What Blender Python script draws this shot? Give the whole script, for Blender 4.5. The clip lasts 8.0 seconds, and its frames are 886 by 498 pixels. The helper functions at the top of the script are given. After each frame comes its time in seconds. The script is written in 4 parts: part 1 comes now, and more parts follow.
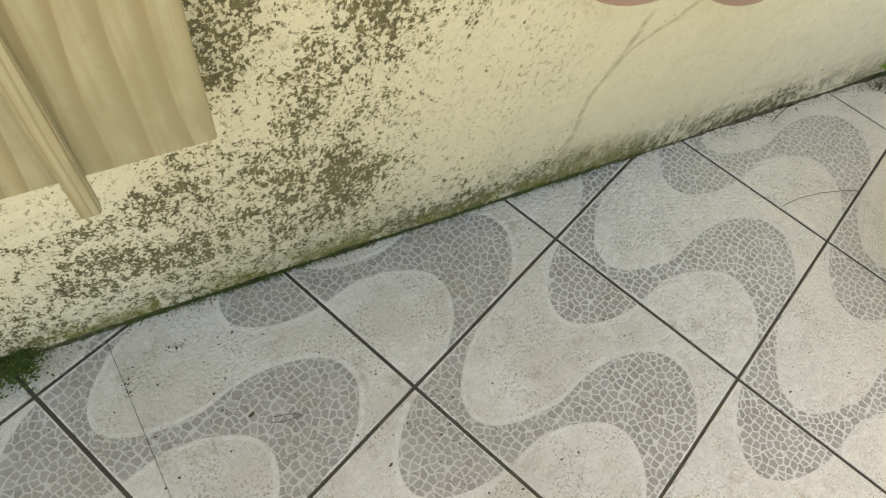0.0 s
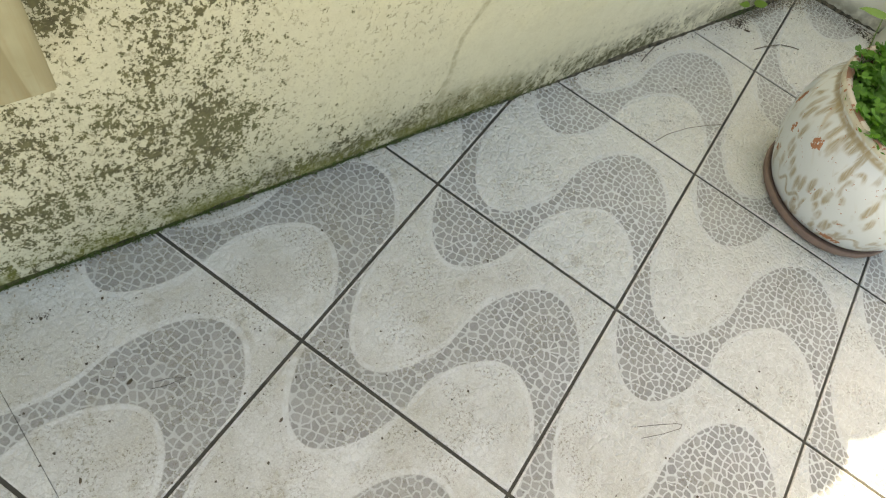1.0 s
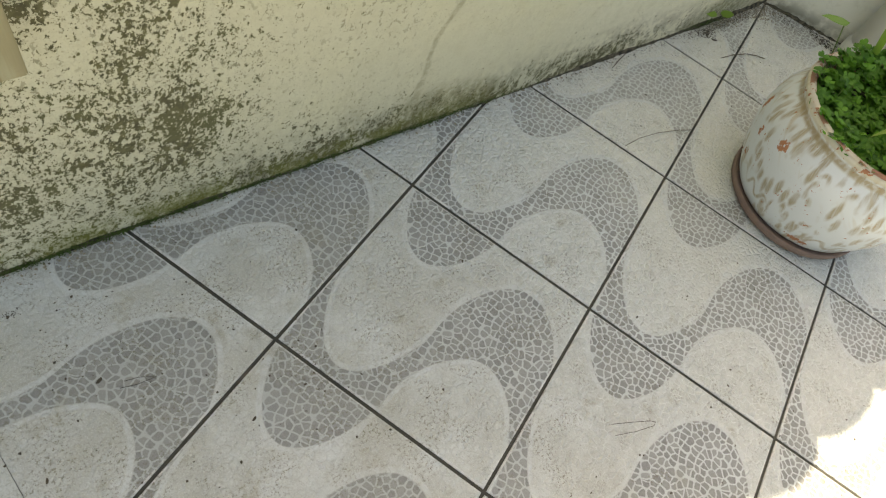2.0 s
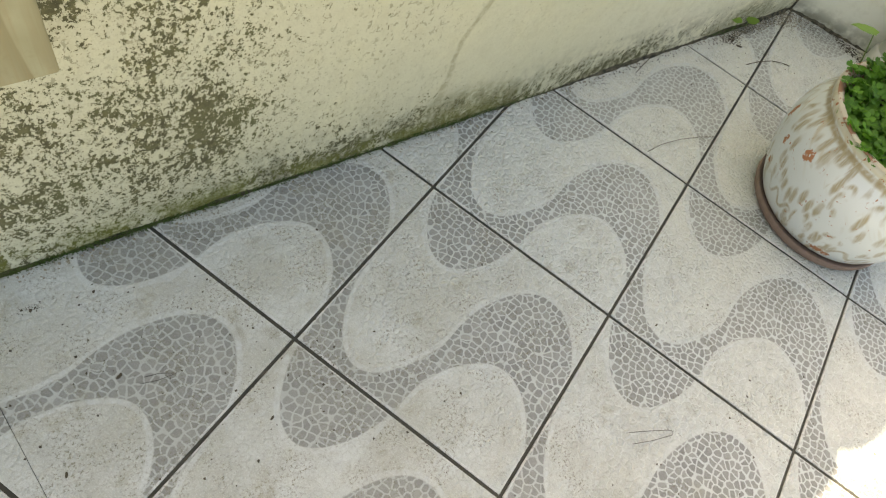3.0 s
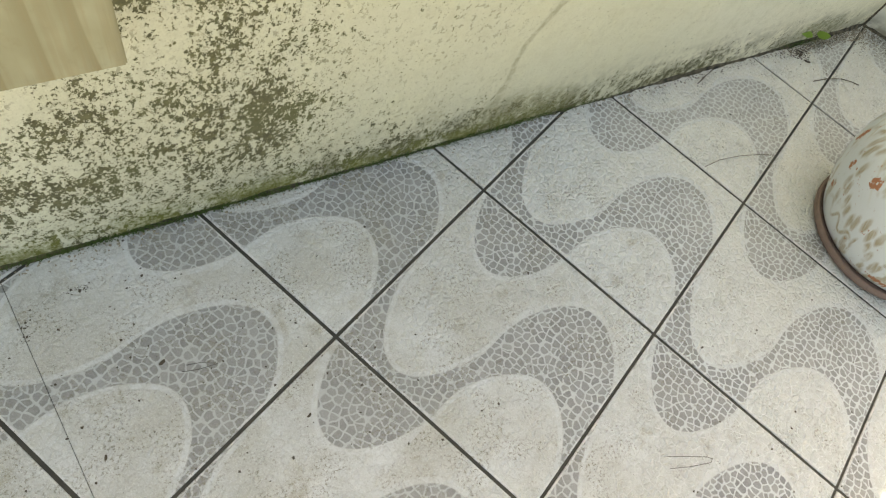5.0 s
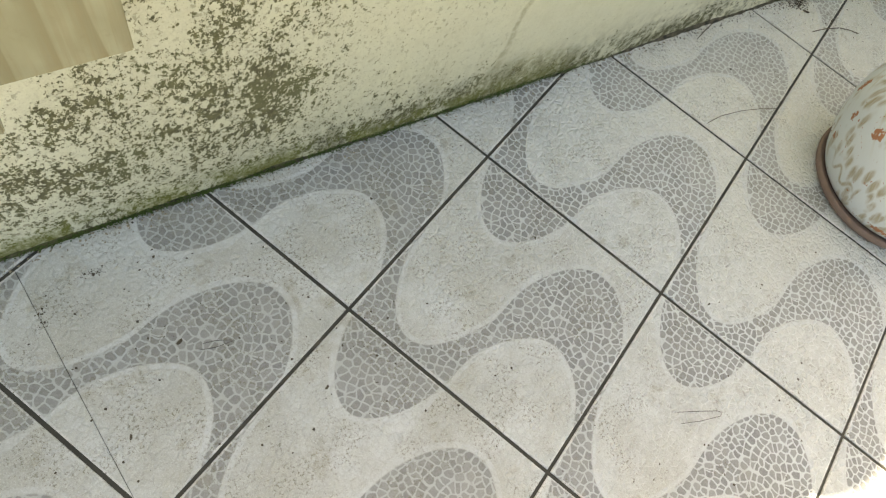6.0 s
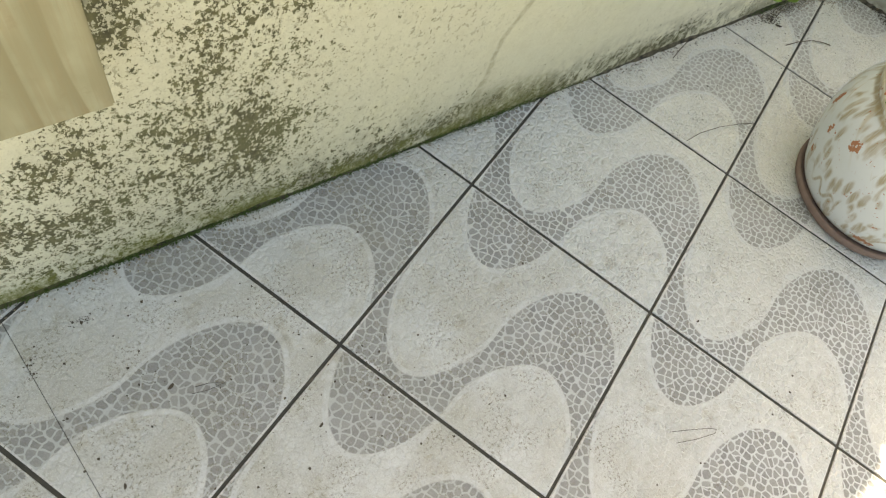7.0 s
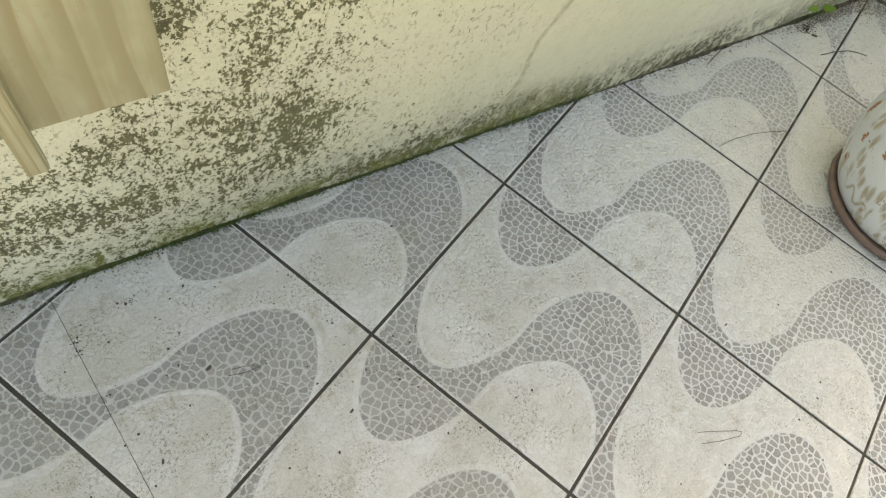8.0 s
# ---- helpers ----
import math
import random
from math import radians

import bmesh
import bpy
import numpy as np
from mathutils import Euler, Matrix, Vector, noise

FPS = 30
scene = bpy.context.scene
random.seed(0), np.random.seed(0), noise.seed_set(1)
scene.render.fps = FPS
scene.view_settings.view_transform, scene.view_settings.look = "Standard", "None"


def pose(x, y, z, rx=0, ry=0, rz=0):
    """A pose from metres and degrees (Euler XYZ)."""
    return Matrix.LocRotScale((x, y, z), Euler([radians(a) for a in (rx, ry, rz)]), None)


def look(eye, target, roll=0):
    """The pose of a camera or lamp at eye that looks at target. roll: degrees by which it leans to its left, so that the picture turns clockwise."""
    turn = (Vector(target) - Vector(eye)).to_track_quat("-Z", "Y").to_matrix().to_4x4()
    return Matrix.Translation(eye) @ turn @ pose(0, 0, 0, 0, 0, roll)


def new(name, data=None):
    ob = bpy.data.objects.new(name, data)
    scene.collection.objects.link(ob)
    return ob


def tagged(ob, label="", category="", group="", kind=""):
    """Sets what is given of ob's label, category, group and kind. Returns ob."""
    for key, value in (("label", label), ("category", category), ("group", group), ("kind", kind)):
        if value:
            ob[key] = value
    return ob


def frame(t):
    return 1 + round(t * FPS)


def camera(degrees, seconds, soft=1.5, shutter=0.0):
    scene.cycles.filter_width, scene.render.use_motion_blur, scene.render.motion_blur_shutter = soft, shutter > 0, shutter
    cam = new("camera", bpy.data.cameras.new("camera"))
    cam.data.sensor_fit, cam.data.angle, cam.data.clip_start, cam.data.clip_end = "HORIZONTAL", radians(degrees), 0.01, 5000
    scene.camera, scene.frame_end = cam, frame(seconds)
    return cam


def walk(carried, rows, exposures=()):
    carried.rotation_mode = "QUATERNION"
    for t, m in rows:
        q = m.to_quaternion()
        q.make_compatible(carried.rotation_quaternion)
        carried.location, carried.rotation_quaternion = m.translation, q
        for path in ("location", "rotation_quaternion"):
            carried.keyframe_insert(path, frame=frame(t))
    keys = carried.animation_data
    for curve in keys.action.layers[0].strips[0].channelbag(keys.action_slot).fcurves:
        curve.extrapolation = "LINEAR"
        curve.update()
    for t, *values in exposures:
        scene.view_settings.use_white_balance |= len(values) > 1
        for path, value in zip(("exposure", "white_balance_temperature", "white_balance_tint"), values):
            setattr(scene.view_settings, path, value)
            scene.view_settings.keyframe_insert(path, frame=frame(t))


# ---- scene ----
cam = camera(62.6, 8.0, soft=1.2)
PATH = [
    (0, (-1.136, -0.656, 1.193), (-0.467, 0.176, -0.498), 16.0),
    (0.1, (-1.131, -0.664, 1.187), (-0.446, 0.132, -0.516), 17.2),
    (0.2, (-1.127, -0.668, 1.188), (-0.439, 0.094, -0.529), 17.9),
    (0.3, (-1.119, -0.668, 1.183), (-0.413, 0.061, -0.541), 18.9),
    (0.4, (-1.115, -0.669, 1.183), (-0.398, 0.032, -0.547), 19.3),
    (0.5, (-1.11, -0.667, 1.186), (-0.349, 0.007, -0.537), 21.1),
    (0.6, (-1.106, -0.676, 1.184), (-0.318, -0.03, -0.537), 22.3),
    (0.7, (-1.105, -0.679, 1.18), (-0.312, -0.056, -0.547), 22.9),
    (0.8, (-1.107, -0.684, 1.186), (-0.315, -0.075, -0.547), 23.2),
    (0.9, (-1.107, -0.683, 1.182), (-0.305, -0.089, -0.551), 24.3),
    (1, (-1.109, -0.674, 1.186), (-0.246, -0.076, -0.516), 26.8),
    (1.1, (-1.115, -0.686, 1.183), (-0.175, -0.052, -0.464), 27.4),
    (1.2, (-1.116, -0.693, 1.187), (-0.128, -0.058, -0.432), 28.5),
    (1.3, (-1.118, -0.698, 1.185), (-0.132, -0.056, -0.432), 27.8),
    (1.5, (-1.122, -0.698, 1.183), (-0.158, -0.058, -0.449), 27.7),
    (1.7, (-1.126, -0.7, 1.177), (-0.123, -0.086, -0.44), 29.7),
    (2, (-1.124, -0.701, 1.172), (-0.185, -0.102, -0.489), 28.5),
    (2.2, (-1.122, -0.698, 1.167), (-0.207, -0.107, -0.51), 28.2),
    (3.3, (-1.134, -0.675, 1.17), (-0.224, -0.054, -0.499), 28.9),
    (3.5, (-1.132, -0.667, 1.172), (-0.218, -0.065, -0.502), 30.0),
    (3.7, (-1.133, -0.675, 1.17), (-0.205, -0.056, -0.49), 29.3),
    (4, (-1.129, -0.673, 1.17), (-0.241, -0.045, -0.508), 27.6),
    (4.2, (-1.129, -0.672, 1.17), (-0.247, -0.045, -0.512), 27.6),
    (4.5, (-1.126, -0.655, 1.17), (-0.236, -0.037, -0.511), 29.1),
    (4.7, (-1.127, -0.652, 1.166), (-0.246, -0.09, -0.539), 31.9),
    (5, (-1.135, -0.639, 1.162), (-0.312, -0.016, -0.551), 30.0),
    (5.2, (-1.139, -0.638, 1.168), (-0.356, -0.02, -0.566), 28.8),
    (6.3, (-1.154, -0.605, 1.171), (-0.33, -0.099, -0.579), 31.6),
    (6.4, (-1.15, -0.601, 1.178), (-0.29, -0.073, -0.549), 31.2),
    (6.5, (-1.15, -0.601, 1.182), (-0.27, -0.053, -0.529), 30.5),
    (6.6, (-1.146, -0.601, 1.184), (-0.272, -0.063, -0.533), 30.6),
    (6.7, (-1.146, -0.603, 1.184), (-0.269, -0.072, -0.534), 30.6),
    (6.8, (-1.144, -0.601, 1.187), (-0.279, -0.079, -0.539), 30.6),
    (6.9, (-1.143, -0.605, 1.184), (-0.282, -0.075, -0.542), 29.9),
    (7, (-1.143, -0.602, 1.185), (-0.304, -0.051, -0.545), 28.5),
    (7.2, (-1.14, -0.606, 1.187), (-0.319, -0.049, -0.549), 28.4),
    (7.3, (-1.142, -0.607, 1.183), (-0.297, -0.074, -0.55), 30.5),
    (7.5, (-1.145, -0.62, 1.182), (-0.282, -0.083, -0.541), 30.9),
    (7.7, (-1.151, -0.625, 1.186), (-0.377, -0.089, -0.578), 28.2),
    (7.8, (-1.157, -0.624, 1.187), (-0.389, -0.064, -0.573), 26.9),
    (8, (-1.172, -0.627, 1.196), (-0.385, -0.019, -0.539), 26.3),
]
EXPOSURE = [(0.0, 1.57, 11200, 12), (0.4, 1.61, 10800, 10), (0.8, 1.59, 10200, 9), (1.5, 1.51, 10200, 9), (2.0, 1.23, 10200, 9), (2.2, 1.07, 10200, 9), (3.3, 1.57, 10200, 9), (8.0, 1.59, 10200, 9)]
walk(cam, [(t, look(eye, target, roll)) for t, eye, target, roll in PATH], EXPOSURE)
# ---------------------------------------------------------------- world and light
SUN_EL, SUN_AZ = 61.5, 4.0          # sun stands high behind the garden wall
world = bpy.data.worlds.new("sky")
scene.world = world
world.use_nodes = True
wn = world.node_tree
sky = wn.nodes.new("ShaderNodeTexSky")
sky.sky_type = 'NISHITA'
sky.sun_disc = False
sky.sun_elevation = radians(SUN_EL)
sky.sun_rotation = radians(SUN_AZ)
sky.dust_density = 3.0
wn.links.new(sky.outputs[0], wn.nodes["Background"].inputs[0])
wn.nodes["Background"].inputs[1].default_value = 0.15
sun = new("sun", bpy.data.lights.new("sun", 'SUN'))
sun.data.energy = 5.0
sun.data.angle = radians(0.5)
sun.data.color = (1.0, 0.985, 0.955)
_a, _e = radians(SUN_AZ), radians(SUN_EL)
SUN_DIR = Vector((math.sin(_a) * math.cos(_e), math.cos(_a) * math.cos(_e), math.sin(_e)))
sun.matrix_world = look(SUN_DIR * 6, (0, 0, 0))

# ---------------------------------------------------------------- plan
TILE, TURN_TILE, OX, OY = 0.43, -65.5, -0.046, 0.0527
CT, ST = math.cos(radians(TURN_TILE)), math.sin(radians(TURN_TILE))


def tile_to_world(u, v):
    return Vector((TILE * (u * CT - v * ST) + OX, TILE * (u * ST + v * CT) + OY, 0))


def world_to_tile(x, y):
    a, b = x - OX, y - OY
    return (a * CT + b * ST) / TILE, (-a * ST + b * CT) / TILE


WALL_Y, WALL_SLOPE = 0.005, 0.016    # the garden wall runs along y = WALL_Y + WALL_SLOPE * x


def wall_line(x):
    return WALL_Y + WALL_SLOPE * x


CORNER = (0.90, wall_line(0.90))
END = (1.96, -1.674)                  # side wall runs obliquely from corner to here; unseen end added to bounce sun
POT = (0.42, -0.525)


# ---------------------------------------------------------------- node helpers
class Nodes:
    def __init__(self, name, rough=0.8, metal=0.0):
        self.m = bpy.data.materials.new(name)
        self.m.use_nodes = True
        self.t = self.m.node_tree
        self.b = self.t.nodes["Principled BSDF"]
        self.b.inputs["Roughness"].default_value = rough
        self.b.inputs["Metallic"].default_value = metal
        self.c = self.t.nodes.new("ShaderNodeTexCoord").outputs["Object"]
        self.s = None

    def put(self, sock, value):
        if isinstance(value, bpy.types.NodeSocket):
            self.t.links.new(value, sock)
        elif isinstance(value, (tuple, list)) and len(value) == 3 and sock.type == 'RGBA':
            sock.default_value = (*value, 1)
        else:
            sock.default_value = value

    def f(self, op, a, b=None, c=None):
        n = self.t.nodes.new("ShaderNodeMath")
        n.operation = op
        for i, v in enumerate((a, b, c)):
            if v is not None:
                self.put(n.inputs[i], v)
        return n.outputs[0]

    def xyz(self):
        if self.s is None:
            self.s = self.t.nodes.new("ShaderNodeSeparateXYZ")
            self.t.links.new(self.c, self.s.inputs[0])
        return self.s.outputs

    def vec(self, x, y, z):
        n = self.t.nodes.new("ShaderNodeCombineXYZ")
        for i, v in enumerate((x, y, z)):
            self.put(n.inputs[i], v)
        return n.outputs[0]

    def scaled(self, k, off=(0, 0, 0)):
        n = self.t.nodes.new("ShaderNodeMapping")
        self.t.links.new(self.c, n.inputs[0])
        n.inputs["Scale"].default_value = k
        n.inputs["Location"].default_value = off
        return n.outputs[0]

    def noise(self, scale, detail=3.0, rough=0.55, vec=None, warp=0.0):
        n = self.t.nodes.new("ShaderNodeTexNoise")
        self.t.links.new(vec or self.c, n.inputs["Vector"])
        n.inputs["Scale"].default_value = scale
        n.inputs["Detail"].default_value = detail
        n.inputs["Roughness"].default_value = rough
        n.inputs["Distortion"].default_value = warp
        return n.outputs["Fac"]

    def voronoi(self, scale, feature='DISTANCE_TO_EDGE', rand=1.0, vec=None, out="Distance"):
        n = self.t.nodes.new("ShaderNodeTexVoronoi")
        n.feature = feature
        n.voronoi_dimensions = '2D'
        self.t.links.new(vec or self.c, n.inputs["Vector"])
        n.inputs["Scale"].default_value = scale
        n.inputs["Randomness"].default_value = rand
        return n.outputs[out]

    def step(self, v, lo, hi, a=0.0, b=1.0):
        n = self.t.nodes.new("ShaderNodeMapRange")
        n.interpolation_type = 'SMOOTHSTEP'
        for i, w in enumerate((v, lo, hi, a, b)):
            self.put(n.inputs[i], w)
        return n.outputs[0]

    def mix(self, fac, a, b, blend='MIX'):
        n = self.t.nodes.new("ShaderNodeMix")
        n.data_type, n.blend_type = 'RGBA', blend
        self.put(n.inputs[0], fac)
        self.put(n.inputs[6], a)
        self.put(n.inputs[7], b)
        return n.outputs[2]

    def rand(self):
        return self.t.nodes.new("ShaderNodeObjectInfo").outputs["Random"]

    def island(self):
        return self.t.nodes.new("ShaderNodeNewGeometry").outputs["Random Per Island"]

    def done(self, colour, rough=None, bump=None, strength=0.3, dist=0.002):
        self.put(self.b.inputs["Base Color"], colour)
        if rough is not None:
            self.put(self.b.inputs["Roughness"], rough)
        if bump is not None:
            n = self.t.nodes.new("ShaderNodeBump")
            n.inputs["Strength"].default_value = strength
            n.inputs["Distance"].default_value = dist
            self.t.links.new(bump, n.inputs["Height"])
            self.t.links.new(n.outputs[0], self.b.inputs["Normal"])
        return self.m


# ---------------------------------------------------------------- materials
def make_tile_material():
    """Glazed outdoor tile printed with a wavy promenade mosaic: grey bands between white ones, both of small stones."""
    n = Nodes("mosaic_tile", 0.4)
    x, y, z = n.xyz()
    p = n.t.nodes.new("ShaderNodeNewGeometry").outputs["Position"]
    ps = n.t.nodes.new("ShaderNodeSeparateXYZ")
    n.t.links.new(p, ps.inputs[0])
    u, v = n.f('DIVIDE', x, TILE), n.f('DIVIDE', y, TILE)
    wob = n.f('MULTIPLY', n.f('SUBTRACT', n.noise(9, 1), 0.5), 0.02)
    v = n.f('ADD', v, wob)
    # the crests are a little broader than the troughs
    u = n.f('SUBTRACT', u, n.f('MULTIPLY', n.f('ADD', 1.0, n.f('COSINE', n.f('MULTIPLY', u, 2 * math.pi))), 0.015))

    def wave(uu):
        c = n.f('COSINE', n.f('MULTIPLY', n.f('SUBTRACT', uu, 0.237), 2 * math.pi))
        return n.f('SUBTRACT', 0.467, n.f('MULTIPLY', n.f('MULTIPLY', n.f('SIGN', c), n.f('POWER', n.f('ABSOLUTE', c), 0.55)), 0.405))
    up = wave(u)
    slope = n.f('MULTIPLY', n.f('SUBTRACT', wave(n.f('ADD', u, 0.018)), wave(n.f('SUBTRACT', u, 0.018))), 1 / 0.036)
    g = n.f('SQRT', n.f('ADD', 1.0, n.f('MULTIPLY', slope, slope)))
    low = n.f('ADD', 0.062, n.f('MULTIPLY', n.f('SUBTRACT', up, 0.467), 0.938))
    d1 = n.f('MINIMUM', n.f('SUBTRACT', up, v), n.f('SUBTRACT', v, low))
    d2 = n.f('SUBTRACT', v, n.f('ADD', low, 1.0))
    d = n.f('DIVIDE', n.f('MAXIMUM', d1, d2), g)
    dark = n.step(d, -0.002, 0.006)
    rim = n.f('MULTIPLY', n.step(d, -0.023, -0.016), n.step(d, 0.003, -0.002))
    # stones
    wn_ = n.t.nodes.new("ShaderNodeTexNoise")
    wn_.inputs["Scale"].default_value = 55.0
    n.t.links.new(n.c, wn_.inputs["Vector"])
    bent = n.t.nodes.new("ShaderNodeVectorMath")
    bent.operation = 'MULTIPLY_ADD'
    n.t.links.new(wn_.outputs["Color"], bent.inputs[0])
    bent.inputs[1].default_value = (0.009, 0.009, 0.0)
    n.t.links.new(n.c, bent.inputs[2])
    bent = bent.outputs[0]
    edge = n.voronoi(71, rand=0.8, vec=bent)
    tone = n.voronoi(71, 'F1', 0.8, bent, "Color")
    sep = n.t.nodes.new("ShaderNodeSeparateXYZ")
    n.t.links.new(tone, sep.inputs[0])
    fine = n.noise(420, 3, 0.65)
    coarse = n.noise(150, 3, 0.7)
    edge = n.f('ADD', edge, n.f('MULTIPLY', n.f('SUBTRACT', coarse, 0.5), 0.10))
    # pebbles: corners worn round, joints of uneven width
    reach = n.voronoi(71, 'F1', 0.8, bent)
    stone = n.f('MULTIPLY', n.step(edge, 0.055, 0.15), n.step(n.f('ADD', reach, n.f('MULTIPLY', n.f('SUBTRACT', coarse, 0.5), 0.25)), 0.70, 0.54))
    edge2 = n.f('ADD', n.voronoi(74, rand=0.9, vec=bent), n.f('MULTIPLY', n.f('SUBTRACT', coarse, 0.5), 0.09))
    stone2 = n.step(edge2, 0.012, 0.085)
    grey = n.mix(sep.outputs[0], (0.200, 0.208, 0.207), (0.312, 0.322, 0.319))
    grey = n.mix(n.f('MULTIPLY', n.step(coarse, 0.4, 0.7), 0.6), grey, (0.33, 0.34, 0.33))
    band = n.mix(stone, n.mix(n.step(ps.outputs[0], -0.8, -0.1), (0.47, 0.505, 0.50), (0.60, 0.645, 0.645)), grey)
    white = n.mix(sep.outputs[1], (0.545, 0.577, 0.562), (0.622, 0.657, 0.642))
    white = n.mix(n.f('MULTIPLY', n.step(coarse, 0.45, 0.7), 0.5), white, (0.645, 0.677, 0.658))
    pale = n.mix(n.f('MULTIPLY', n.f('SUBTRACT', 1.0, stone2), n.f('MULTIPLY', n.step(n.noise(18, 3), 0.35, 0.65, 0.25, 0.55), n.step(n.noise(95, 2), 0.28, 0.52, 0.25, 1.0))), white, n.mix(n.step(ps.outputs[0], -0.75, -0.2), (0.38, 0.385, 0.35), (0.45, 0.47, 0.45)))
    col = n.mix(dark, pale, band)
    border = n.f('MULTIPLY', n.f('MINIMUM', n.f('MINIMUM', x, n.f('SUBTRACT', TILE, x)), n.f('MINIMUM', y, n.f('SUBTRACT', TILE, y))), 1.0)
    # pale tile edges: worn glaze plus the bevel highlight, painted as one line
    worn = n.f('MULTIPLY', n.step(border, 0.0072, 0.0056), n.step(n.noise(24, 3), 0.34, 0.55))
    col = n.mix(n.f('MULTIPLY', worn, 0.85), col, (0.76, 0.77, 0.76))
    # dirt: broad brownish film, grit in patches, fine specks; each tile its own
    worn_spot = n.f('MULTIPLY', n.step(ps.outputs[0], 0.1, -0.9), n.step(ps.outputs[1], -1.1, -0.5))
    film = n.step(n.f('ADD', n.noise(7, 4, 0.6, p), n.f('MULTIPLY', worn_spot, 0.10)), 0.34, 0.76)
    # brown film thins to the right, also painting in the brighter light there
    col = n.mix(n.f('MULTIPLY', film, n.f('MULTIPLY', n.step(ps.outputs[0], -0.75, -0.05, 0.55, 0.16), n.f('SUBTRACT', 1.0, n.f('MULTIPLY', dark, 0.6)))), col, (0.385, 0.37, 0.29))
    # pale dust towards the corner, laid on thicker to paint in brighter light there
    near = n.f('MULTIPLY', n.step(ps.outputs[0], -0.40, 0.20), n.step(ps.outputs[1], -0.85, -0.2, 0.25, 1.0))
    dust_light = n.f('MULTIPLY', near, n.step(n.noise(5, 4, 0.6, p), 0.25, 0.65, 0.55, 0.95))
    col = n.mix(n.f('MULTIPLY', dust_light, n.f('SUBTRACT', 0.72, n.f('MULTIPLY', dark, 0.38))), col, (0.80, 0.775, 0.65))
    grit = n.f('MULTIPLY', n.step(n.f('ADD', n.noise(13, 3, 0.6, p), n.f('MULTIPLY', worn_spot, 0.07)), 0.48, 0.66), n.step(n.noise(190, 3, 0.75, p), 0.51, 0.63))
    col = n.mix(n.f('MULTIPLY', grit, 0.8), col, (0.18, 0.165, 0.11))
    blotch = n.f('MULTIPLY', n.step(n.f('ADD', n.noise(17, 4, 0.65, p), n.f('MULTIPLY', worn_spot, 0.05)), 0.60, 0.74), n.f('SUBTRACT', 1.0, n.f('MULTIPLY', dark, 0.5)))
    col = n.mix(n.f('MULTIPLY', blotch, 0.5), col, (0.30, 0.275, 0.19))
    speck = n.f('MULTIPLY', n.step(n.noise(130, 1, 0.5, p), 0.74, 0.79), n.step(n.noise(30, 2, 0.5, p), 0.48, 0.6))
    col = n.mix(n.f('MULTIPLY', speck, 0.8), col, (0.06, 0.05, 0.04))
    col = n.mix(n.f('MULTIPLY', n.step(fine, 0.5, 0.66), n.f('SUBTRACT', 0.40, n.f('MULTIPLY', dark, 0.3))), col, (0.74, 0.78, 0.76))
    col = n.mix(n.f('MULTIPLY', n.step(n.noise(330, 3, 0.7, p), 0.54, 0.66), n.f('SUBTRACT', 0.34, n.f('MULTIPLY', dark, 0.2))), col, (0.24, 0.23, 0.20))
    # pale glints on the raised cell edges, painted in, stronger to the right
    ridge_glint = n.f('MULTIPLY', n.step(edge2, 0.075, 0.02), n.f('MULTIPLY', n.step(n.noise(60, 3, 0.6, p), 0.40, 0.56), n.f('SUBTRACT', 1.0, dark)))
    col = n.mix(n.f('MULTIPLY', ridge_glint, n.step(ps.outputs[0], -0.8, -0.1, 0.1, 0.62)), col, (0.83, 0.865, 0.845))
    # plain glazed line that edges the bands
    col = n.mix(n.f('MULTIPLY', rim, n.step(n.noise(40, 3, 0.6, p), 0.3, 0.6, 0.6, 0.25)), col, (0.63, 0.67, 0.67))
    h = n.f('ADD', n.f('MULTIPLY', n.f('MULTIPLY', n.step(edge2, 0.0, 0.3), n.f('SUBTRACT', 1.0, dark)), n.step(n.noise(40, 3), 0.35, 0.65, 0.5, 1.35)), n.f('MULTIPLY', n.f('MULTIPLY', stone, dark), 0.5))
    h = n.f('ADD', h, n.f('MULTIPLY', coarse, 0.9))
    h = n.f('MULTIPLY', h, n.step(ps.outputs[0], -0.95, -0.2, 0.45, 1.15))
    return n.done(col, n.step(film, 0, 1, 0.30, 0.55), h, 0.85, 0.0017)


def make_grout():
    n = Nodes("grout", 0.9)
    col = n.mix(n.noise(25, 4), (0.034, 0.034, 0.027), (0.10, 0.097, 0.08))
    col = n.mix(n.step(n.noise(16, 3), 0.6, 0.75), col, (0.13, 0.115, 0.09))
    return n.done(col, None, n.noise(300, 2), 0.4)


